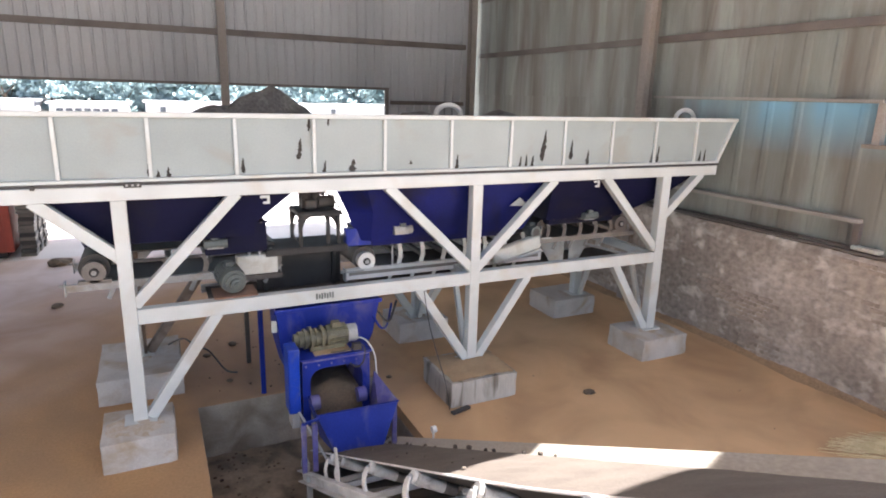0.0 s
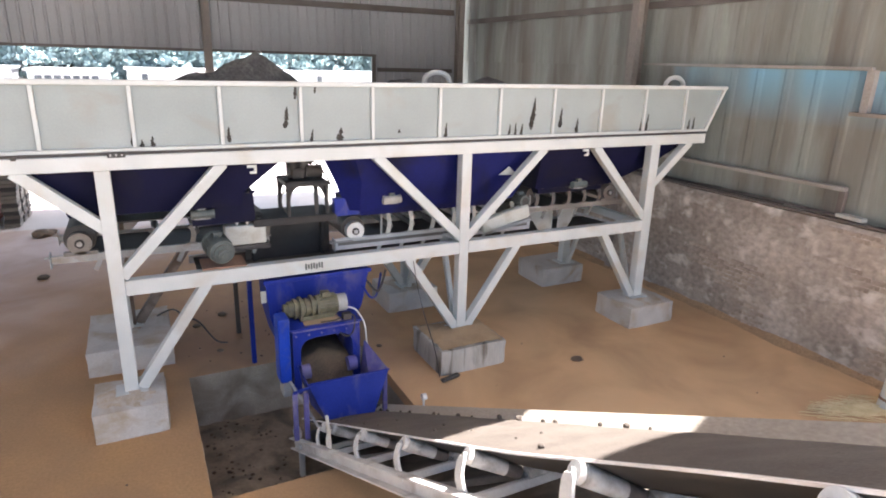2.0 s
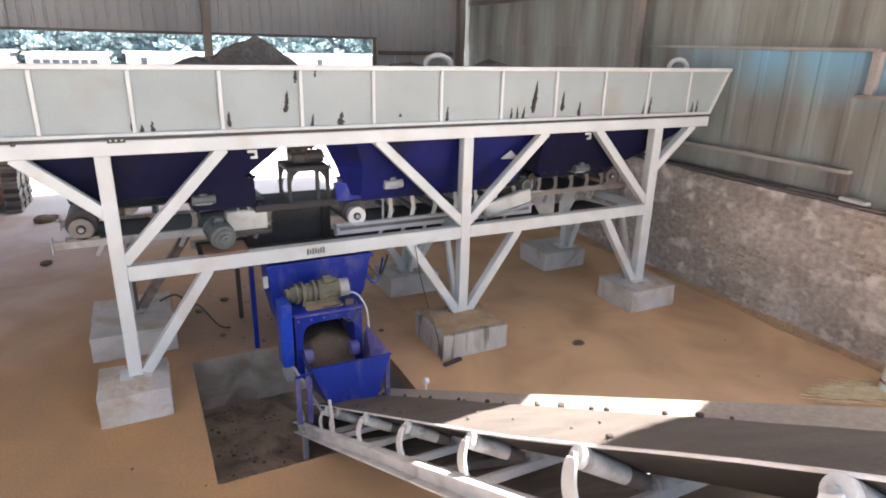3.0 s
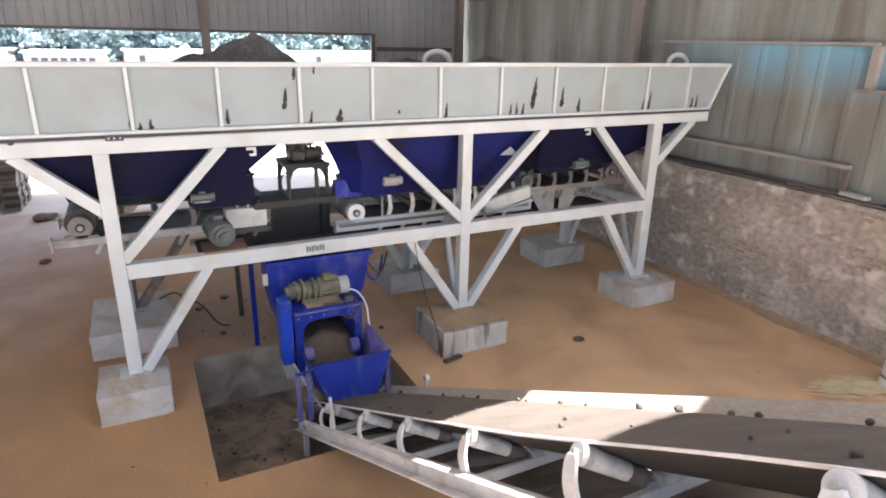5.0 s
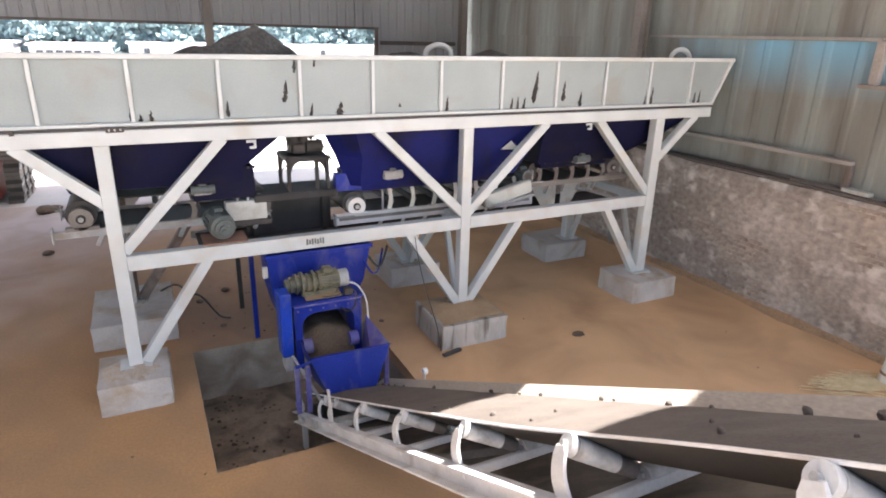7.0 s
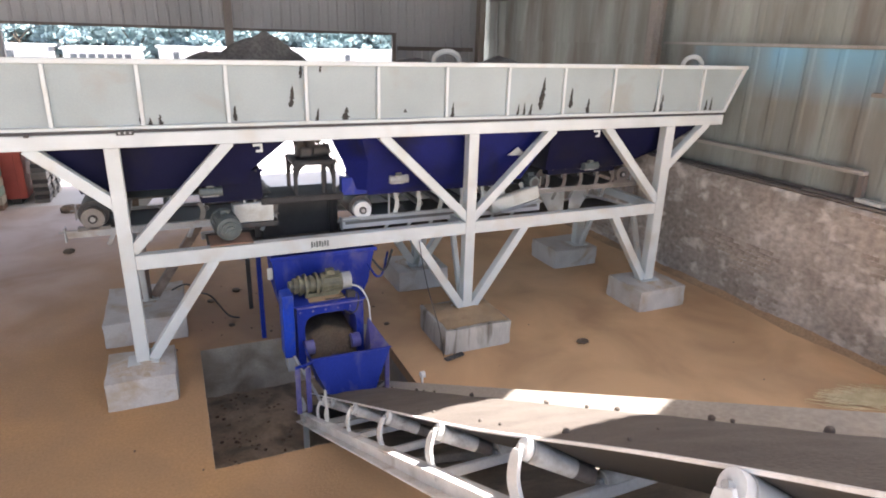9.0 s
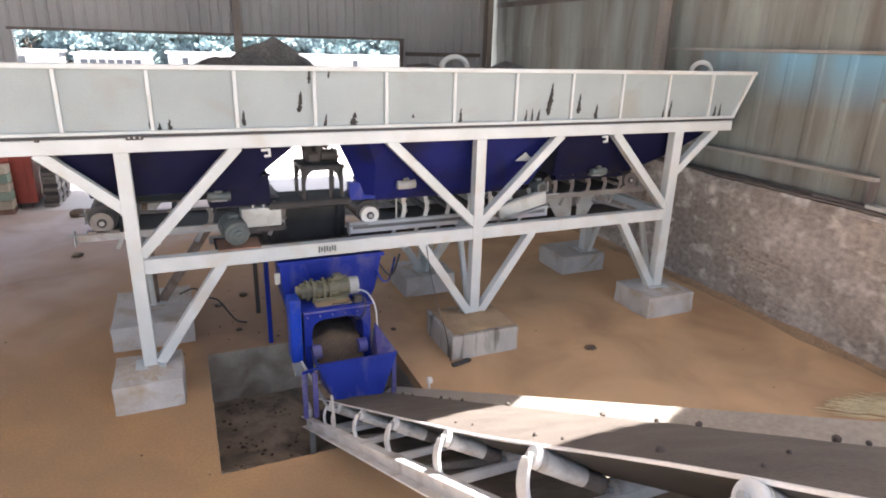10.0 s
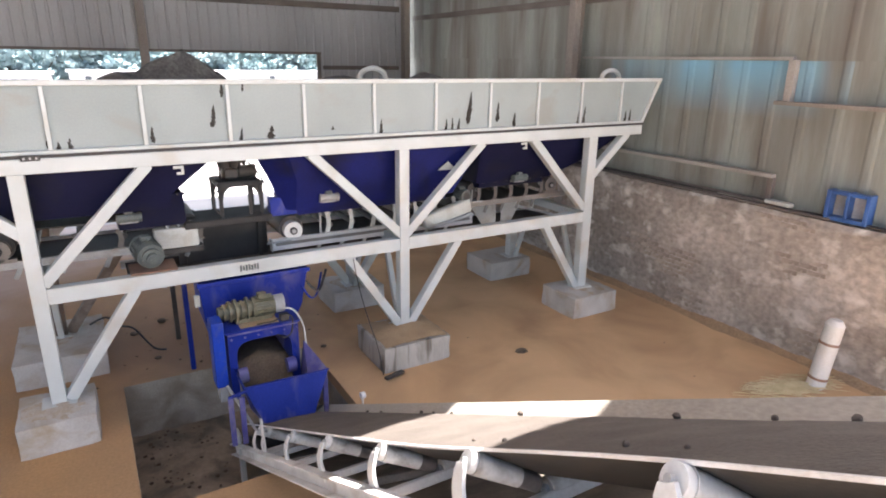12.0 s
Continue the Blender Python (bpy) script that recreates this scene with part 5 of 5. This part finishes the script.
for i, (mx, mz, mh, mw) in enumerate(MARKS):
    # ragged black mud smears hanging down the panels
    bm_ = bmesh.new()
    n = 30
    lean = 0.16 * noise.noise((i * 3.1, 0, 0)) + 0.08
    sides = ([], [])
    for k in range(n + 1):
        f = k / n
        dz = (f - 0.5) * mh * 1.15
        wide = (0.35 + 0.65 * min(1, f * 5)) * (1 - f) ** 0.7 * 1.05 + 0.05
        for s_, lst in zip((-1, 1), sides):
            jag = 1 + 0.5 * noise.noise((f * 3.5, s_ * 2.0, i * 2.7)) + 0.9 * noise.noise((f * 14.0, s_ * 3.0, i * 1.3))
            lst.append(bm_.verts.new(front_pt(mx + s_ * max(0.003, mw / 2 * wide * jag) + lean * dz, mz + dz, 0.003)))
    ring = sides[0] + sides[1][::-1]
    bm_.faces.new(ring)
    ex_ = bmesh.ops.extrude_face_region(bm_, geom=bm_.faces[:])
    for v in ex_["geom"]:
        if isinstance(v, bmesh.types.BMVert):
            v.co.y -= 0.003
    part("mud_smear", bm_, M_MUD, hw, "black mud smear")
part("latch", bx(-4.02, -3.86, -0.022, -0.002, 2.905, 2.955, bev=0.004), M_DARK, frame_thing, "dark steel latch plate")
for k in range(3):
    part("latch_pin", rd((-3.99 + k * 0.05, -0.03, 2.93), (-3.99 + k * 0.05, -0.02, 2.93), 0.012, 8), M_GREYST, frame_thing)
part("bracket", bx(-4.80, -4.76, -0.03, -0.002, 2.91, 2.95, bev=0.004), M_DARK, frame_thing)
for hx in (-2.66, 1.92):
    part("hook", bx(hx - 0.05, hx + 0.05, 0.015, 0.03, 2.735, 2.764), M_WHITE, frame_thing)
    part("hook", bx(hx + 0.025, hx + 0.05, 0.015, 0.03, 2.67, 2.735), M_WHITE, frame_thing)
    part("hook", bx(hx - 0.02, hx + 0.025, 0.015, 0.03, 2.67, 2.695), M_WHITE, frame_thing)
for k in range(7):
    # the stencilled marks cannot be made out
    part("stencil_mark", bx(-2.13 + k * 0.032, -2.11 + k * 0.032, -0.004, -0.001, 1.50 + 0.01 * (k % 2), 1.575 - 0.012 * (k % 3 == 1)), M_MOTOR, frame_thing)
for cx_, cy_, w_ in ((0.03, 1.0, 0.19), (3.92, 0.45, 0.19)):
    arc = [(cx_ + w_ * math.cos(a), cy_, 3.62 + 0.13 * math.sin(a)) for a in [math.pi * k / 6 for k in range(7)]]
    hoop = tube([(cx_ + w_, cy_, 3.35)] + arc + [(cx_ - w_, cy_, 3.35)], 0.035)
    tagged(part("pipe_hoop", hoop, M_PVC, smooth=True), "white bent pipe hoop standing in the hopper", "pipe")

# ---- along the right wall ----
for k, (y0, y1, xo, zo, mm) in enumerate(((-2.9, 1.6, 0.0, 0.0, M_STEELDARK), (-1.2, 3.4, 0.06, 0.03, M_DARK), (-4.5, -2.5, 0.02, 0.0, M_DARK), (-2.2, 0.4, 0.1, 0.035, M_STEELDARK))):
    tagged(part("timber_board", br((WX + 0.05 + xo, y0, MZ + 0.035 + zo), (WX + 0.07 + xo, y1, MZ + 0.035 + zo), 0.10, 0.028, (1, 0, 0)), mm), "dark weathered timber board on the wall top", "board", "boards on the wall")
tagged(part("offcut", br((WX + 0.08, -2.35, MZ + 0.09), (WX + 0.12, -1.98, MZ + 0.09), 0.12, 0.05, (1, 0, 0)), M_GUARD), "pale timber offcut on the wall top", "offcut")
crate = thing("crate", (WX + 0.1, -3.05, MZ + 0.03), "blue and white plastic crate on the wall top", "crate")
CYA, CYB, CXA, CXB, CZ0 = -3.32, -2.80, WX + 0.02, WX + 0.18, MZ + 0.03
for y0, y1 in ((CYA, CYA + 0.05), (CYB - 0.05, CYB), (CYA + 0.24, CYA + 0.28)):
    part("upright", bx(CXA, CXB, y0, y1, CZ0, CZ0 + 0.38, bev=0.006), M_BLUEPL, crate)
part("base", bx(CXA, CXB, CYA + 0.051, CYB - 0.051, CZ0, CZ0 + 0.05), M_BLUEPL, crate)
part("top_rail", bx(CXA + 0.02, CXB - 0.02, CYA + 0.051, CYB - 0.051, CZ0 + 0.33, CZ0 + 0.37), M_BLUEPL, crate)
part("back_panel", bx(CXB - 0.02, CXB - 0.01, CYA + 0.051, CYB - 0.051, CZ0 + 0.051, CZ0 + 0.33), M_GREYST, crate, "grey-white back panel")
pipe = thing("pipe_stub", (4.06, -3.41, 0), "short white plastic pipe with two dark straps", "pipe")
bm_ = rd((4.06, -3.41, 0.0), (4.14, -3.45, 0.84), 0.108, 28)
rod(bm_, (4.14, -3.45, 0.84), (4.146, -3.453, 0.90), 0.108, 28, 0.07)
part("pipe_body", bm_, M_PVC, pipe, smooth=True)
for z_ in (0.11, 0.58):
    part("strap", rd((4.06 + 0.095 * z_, -3.41 - 0.048 * z_, z_), (4.063 + 0.095 * z_, -3.412 - 0.048 * z_, z_ + 0.032), 0.114, 28), M_RUST, pipe, smooth=True)
straw = bmesh.new()
rs = random.Random(4)
for k in range(110):
    a = rs.gauss(-0.62, 0.16)
    l = rs.uniform(0.35, 0.9)
    cx_, cy_ = 3.68 + rs.gauss(0, 0.22), -3.30 + rs.gauss(0, 0.06)
    z_ = 0.006 + abs(rs.gauss(0, 0.015))
    d = Vector((math.cos(a), math.sin(a), rs.uniform(-0.03, 0.03))) * l / 2
    rod(straw, Vector((cx_, cy_, z_ + 0.01)) - d, Vector((cx_, cy_, z_ + 0.01)) + d, 0.004, 4)
tagged(part("straw", straw, M_STRAW), "loose dry straw stalks on the floor by the wall", "straw", kind="stuff")

# ---- litter on the floor ----
tagged(part("timber_scrap", br((-0.62, -0.67, 0.03), (-0.34, -0.60, 0.03), 0.07, 0.03, (0.2, 1, 0)), M_DARK), "dark scrap of timber beside a footing", "scrap")
bm_ = bmesh.new()
bmesh.ops.create_icosphere(bm_, subdivisions=3, radius=1.0)
for v in bm_.verts:
    v.co *= 1 + 0.35 * noise.noise(v.co * 1.8)
    v.co = Vector((1.38 + v.co.x * 0.09, -0.85 + v.co.y * 0.07, 0.012 + v.co.z * 0.016))
tagged(part("mud_cake", bm_, M_MUDCAKE, smooth=True), "dried dark mud cake on the floor", "mud")
rs = random.Random(9)
crumb = bmesh.new()
for k in range(120):
    reg = rs.random()
    if reg < 0.5:
        xx, yy, zz = rs.uniform(-3.9, -0.9), rs.uniform(0.8, 3.4), 0.0
    elif reg < 0.75:
        xx, yy, zz = rs.uniform(PX0 + 0.1, -2.5), rs.uniform(PY0 + 0.1, PY1 - 0.1), PZ + 0.03
    else:
        xx, yy, zz = rs.uniform(-6.5, 4.2), rs.uniform(-3.0, 6.0), 0.0
        if PX0 - 0.1 < xx < PX1 + 0.1 and PY0 - 0.1 < yy < PY1 + 0.1:
            continue
    r_ = rs.uniform(0.006, 0.02)
    r0 = bmesh.ops.create_icosphere(crumb, subdivisions=1, radius=r_, matrix=Matrix.Translation((xx, yy, zz + r_ * 0.4)) @ Matrix.Diagonal((1, rs.uniform(0.6, 1), 0.6, 1)))
tagged(part("stone_crumbs", crumb, M_MUDCAKE), "small stones and crumbs strewn on the floor", "gravel", kind="stuff")
for k, (lx, ly, r_) in enumerate(((-3.25, 2.3, 0.06), (-3.02, 1.35, 0.045), (-2.85, 2.6, 0.07), (-0.98, 0.62, 0.04), (-3.4, 2.9, 0.05), (-5.5, 5.5, 0.10), (-5.8, 8.6, 0.22), (-5.65, 8.8, 0.15))):
    bm_ = bmesh.new()
    bmesh.ops.create_icosphere(bm_, subdivisions=2, radius=r_)
    for v in bm_.verts:
        v.co *= 1 + 0.4 * noise.noise(v.co * 6 + Vector((k, 0, 0)))
        v.co = Vector((lx + v.co.x, ly + v.co.y, max(0, r_ * 0.25 + v.co.z * 0.4)))
    tagged(part("rubble_clod", bm_, M_MUDCAKE), "dark clod of rubble on the floor", "rubble")
tagged(part("cable", tube([(-3.75, 1.85, 0.45), (-3.55, 1.75, 0.55), (-3.4, 1.7, 0.42), (-3.25, 1.65, 0.36), (-3.05, 1.6, 0.06), (-2.9, 1.55, 0.014)], 0.012), M_DARK), "loose black cable beside the rear post", "cable")

tagged(part("cable", tube([(-0.74, -0.012, 1.44), (-0.70, -0.06, 1.1), (-0.66, -0.20, 0.75), (-0.62, -0.45, 0.36), (-0.60, -0.56, 0.02)], 0.006), M_DARK), "thin black cable hanging down to a footing", "cable")

drift = bmesh.new()
n_d = 150
rows_v = []
for i in range(n_d + 1):
    yy = WYE + 0.02 + (FY1 - 0.4 - WYE) * i / n_d
    wd = 0.16 + 0.09 * noise.noise((yy * 0.9, 3, 1)) + 0.04 * noise.noise((yy * 5, 1, 1))
    hd = 0.075 + 0.05 * noise.noise((yy * 1.4, 7, 2)) + 0.02 * noise.noise((yy * 7, 2, 2))
    rows_v.append([drift.verts.new((WX + 0.02 - wd * (1 - f), yy, 0.001 + hd * f * f)) for f in (0.0, 0.3, 0.6, 0.8, 1.0)])
for a, b in zip(rows_v, rows_v[1:]):
    for k in range(4):
        drift.faces.new((a[k], b[k], b[k + 1], a[k + 1]))
tagged(part("dirt_drift", drift, M_DRIFT, smooth=True), "brown dirt drifted along the wall foot", "dirt", kind="stuff")
rs = random.Random(17)
pit_stones = bmesh.new()
for k in range(90):
    r_ = rs.uniform(0.008, 0.028)
    xx, yy = rs.uniform(PX0 + 0.1, -2.55), rs.uniform(PY0 + 0.1, PY1 - 0.1)
    bmesh.ops.create_icosphere(pit_stones, subdivisions=1, radius=r_, matrix=Matrix.Translation((xx, yy, PZ + 0.02 + r_ * 0.4)) @ Matrix.Diagonal((1, rs.uniform(0.6, 1), 0.6, 1)))
tagged(part("pit_gravel", pit_stones, M_MUDCAKE), "small stones fallen into the pit", "gravel", kind="stuff")

# ---- outside the back opening ----
cont = thing("container", (-7.6, 9.9, 0), "faded red steel container beside stacked moulds", "container")
part("body", bx(-9.6, -6.75, 9.62, 11.6, 0.12, 2.3, bev=0.02), M_RED, cont)
for k in range(10):
    part("corrugation", bx(-9.45 + k * 0.27, -9.33 + k * 0.27, 9.595, 9.622, 0.2, 2.2), M_RED, cont)
for xx in (-9.4, -7.0):
    part("skid", bx(xx - 0.1, xx + 0.1, 9.65, 11.5, -0.005, 0.12), M_DARK, cont)
goods = thing("pallet_stack", (-7.9, 9.35, 0), "stack of pale green and cream boards on a pallet", "stack")
for k in range(5):
    part("board_layer", bx(-8.6, -7.15, 9.1, 9.5, 0.12 + k * 0.2, 0.30 + k * 0.2, bev=0.01), (M_CREAM, M_PALEGREEN)[k % 2], goods)
part("pallet", bx(-8.6, -7.15, 9.1, 9.5, 0.0, 0.11), M_RUST, goods)
mould = thing("mould_stack", (-6.45, 10.1, 0), "stack of rusty grey steel moulds by the opening", "stack", "mould stacks")
rs = random.Random(31)
for k in range(18):
    jx, jy = rs.uniform(-0.025, 0.025), rs.uniform(-0.03, 0.03)
    part("mould", bx(-6.62 + jx, -6.30 + jx, 9.62 + jy, 10.05 + jy, k * 0.092, 0.078 + k * 0.092, bev=0.012), (M_DARK, M_STEELDARK, M_DUSTG)[rs.choice((0, 1, 1, 2))], mould)
    part("mould_lip", bx(-6.60 + jx, -6.32 + jx, 9.64 + jy, 10.03 + jy, 0.078 + k * 0.092, 0.092 + k * 0.092), M_DARK, mould)
for q in (1, 2):
    copy_thing(mould, Matrix.Translation((-6.45 + 0.03 * q, 10.1 + 0.47 * q, 0)))


def tree(name, seed):
    rs = random.Random(seed)
    t = thing(name, (0, 0, 0), "leafy roadside tree with an open crown", "tree", "row of trees")
    trunk = bmesh.new()
    rod(trunk, (0, 0, 0), (0.1, 0, 3.0), 0.16, 10, 0.10)
    part("trunk", trunk, M_BARK, t, smooth=True)
    limbs = bmesh.new()
    tips = []
    for k in range(14):
        a = rs.uniform(0, 6.28)
        z0 = rs.uniform(1.0, 3.0)
        tip = Vector((math.cos(a) * rs.uniform(0.8, 1.7), math.sin(a) * rs.uniform(0.8, 1.7), z0 + rs.uniform(0.3, 2.6)))
        rod(limbs, (0.06, 0, z0), tip, 0.06, 6, 0.02)
        tips.append(tip)
    part("branchwork", limbs, M_BARK, t, smooth=True)
    crown = []
    faces = []
    for tip in tips + [Vector((0.1, 0, 4.5)), Vector((0.1, 0.1, 5.6))]:
        for c in range(7):
            cc = tip + Vector((rs.gauss(0, 0.45), rs.gauss(0, 0.45), rs.gauss(0, 0.4)))
            for l in range(16):
                p_ = cc + Vector((rs.gauss(0, 0.17), rs.gauss(0, 0.17), rs.gauss(0, 0.15)))
                u = Vector((rs.gauss(0, 1), rs.gauss(0, 1), rs.gauss(0, 1))).normalized() * rs.uniform(0.13, 0.25)
                w = u.orthogonal() * rs.uniform(0.5, 0.8)
                b0 = len(crown)
                crown += [p_ - u, p_ + w, p_ + u, p_ - w]
                faces.append((b0, b0 + 1, b0 + 2, b0 + 3))
    me = bpy.data.meshes.new("crown")
    me.from_pydata(crown, [], faces)
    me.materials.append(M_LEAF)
    ob = new("crown", me)
    adopt(ob, t)
    return t


kinds = [tree("tree", 11), tree("tree", 12), tree("tree", 13)]
rs = random.Random(5)
x = -52.0
k = 0
for t_ in kinds:
    t_.matrix_basis = Matrix.Translation((x, 56, 0))
    x += 3.1
while x < 58:
    copy_thing(kinds[k % 3], Matrix.Translation((x, 57 + rs.uniform(-2.5, 2.5), rs.uniform(-0.5, 0.0))) @ Matrix.Rotation(rs.uniform(0, 6.28), 4, "Z"))
    x += rs.uniform(0.8, 1.3)
    k += 1


def low_building(x0, x1, y0, h, wins, label):
    b = thing("low_building", ((x0 + x1) / 2, y0 + 3, 0), label, "building")
    part("wall", bx(x0, x1, y0, y0 + 6, -0.005, h), M_PLASTER, b)
    part("roof", bx(x0 - 0.2, x1 + 0.2, y0 - 0.25, y0 + 6.2, h, h + 0.15), M_PLASTER, b)
    for wx in wins:
        w_ = part("window", bx(wx - 0.22, wx + 0.22, y0 - 0.03, y0 - 0.002, h - 1.15, h - 0.30), M_GLASSDK, b)
        part("frame", bx(wx - 0.26, wx + 0.26, y0 - 0.045, y0 - 0.031, h - 0.30, h - 0.24), M_PLASTER, w_)
    return b


low_building(-10.2, -5.0, 47.0, 2.50, [-9.55 + 0.6 * k for k in range(7)], "low white building with a row of dark windows")
low_building(-40.0, -11.5, 50.0, 2.58, [-37, -30, -22, -14], "long low whitewashed building")
low_building(-3.8, 30.0, 50.0, 2.62, [-2.5, 4, 12], "long whitewashed building beyond the yard")

# ---- bricks showing in the masonry ----
bmb = bx(-0.02, 0.02, -0.115, 0.115, -0.028, 0.028, bev=0.004)
brick = part("brick", bmb, M_BRICK, wall_right)
rs = random.Random(2)
spots = []
for r_ in range(27):
    for c_ in range(34):
        yy, zz = 3.6 - c_ * 0.245 - (0.12 if r_ % 2 else 0), 0.06 + r_ * 0.069
        spots.append((noise.noise((yy * 0.9, zz * 1.4, 5.5)) + 0.25 * noise.noise((yy * 4, zz * 4, 2)), yy, zz))
spots.sort(reverse=True)
for k, (q_, yy, zz) in enumerate(spots[:190]):
    ob = brick if k == 0 else brick.copy()
    if k:
        scene.collection.objects.link(ob)
    ob.matrix_basis = pose(WX + 0.013 + rs.uniform(-0.004, 0.008), yy, zz, rs.uniform(-1.5, 1.5), 0, rs.uniform(-2, 2))

# ---- what moves ----
LUMPS = []
SPEED = 0.49                                         # metres a second along the belt
# clods riding on the belt: metres up it at the start, place across, radius
CLODS = [(p, -1.575, r * 0.72) for p, r in ((-4.38, 0.018), (-4.03, 0.016), (-3.2, 0.02), (-2.99, 0.014), (-2.71, 0.016), (-1.87, 0.024), (-0.75, 0.022), (-0.32, 0.017), (-0.05, 0.021),
                                     (0.57, 0.02), (0.68, 0.013), (1.09, 0.024), (1.35, 0.013), (1.81, 0.031), (2.09, 0.033), (2.39, 0.02), (2.53, 0.022), (2.98, 0.02), (3.2, 0.026), (3.38, 0.014))]
CLODS += [(-1.31, -2.2, 0.008), (-1.06, -2.2, 0.011), (-0.37, -2.2, 0.012), (-0.14, -2.2, 0.009), (0.44, -2.2, 0.015), (0.75, -2.0, 0.008), (0.84, -2.2, 0.009), (1.75, -2.0, 0.011),
          (1.93, -2.15, 0.015), (2.3, -2.05, 0.008), (2.93, -2.1, 0.008), (2.95, -1.95, 0.008), (3.33, -2.2, 0.017)]
for place, xx, r_ in CLODS:
    bm_ = bmesh.new()
    bmesh.ops.create_icosphere(bm_, subdivisions=2, radius=r_)
    sd = Vector((place * 3.3, 1, 2))
    for v in bm_.verts:
        v.co *= 1 + 0.45 * noise.noise(v.co * 45 + sd)
    f = (xx + 2.318) / 0.74
    off = (-0.03 if xx > -1.6 else 0.026 - 0.05 * f + 0.014 * math.sin(math.pi * f)) + r_ * 0.5
    ob = tagged(part("sand_clod", bm_, M_SAND, smooth=True), "damp dark sand clod riding on the belt", "clod", "clods on the belt")
    rows = []
    for q in range(25):
        t_ = q * 0.5
        along = max(0.0, min(9.4, place + SPEED * t_))
        rows.append((t_, Matrix.Translation(cv(xx, -1.0 - along * COS, off + max(0.0, 1 - f) * lift(-1.0 - along * COS)))))
    LUMPS.append((ob, rows))


def motions():
    for ob, rows in LUMPS:
        walk(ob, rows)


motions()
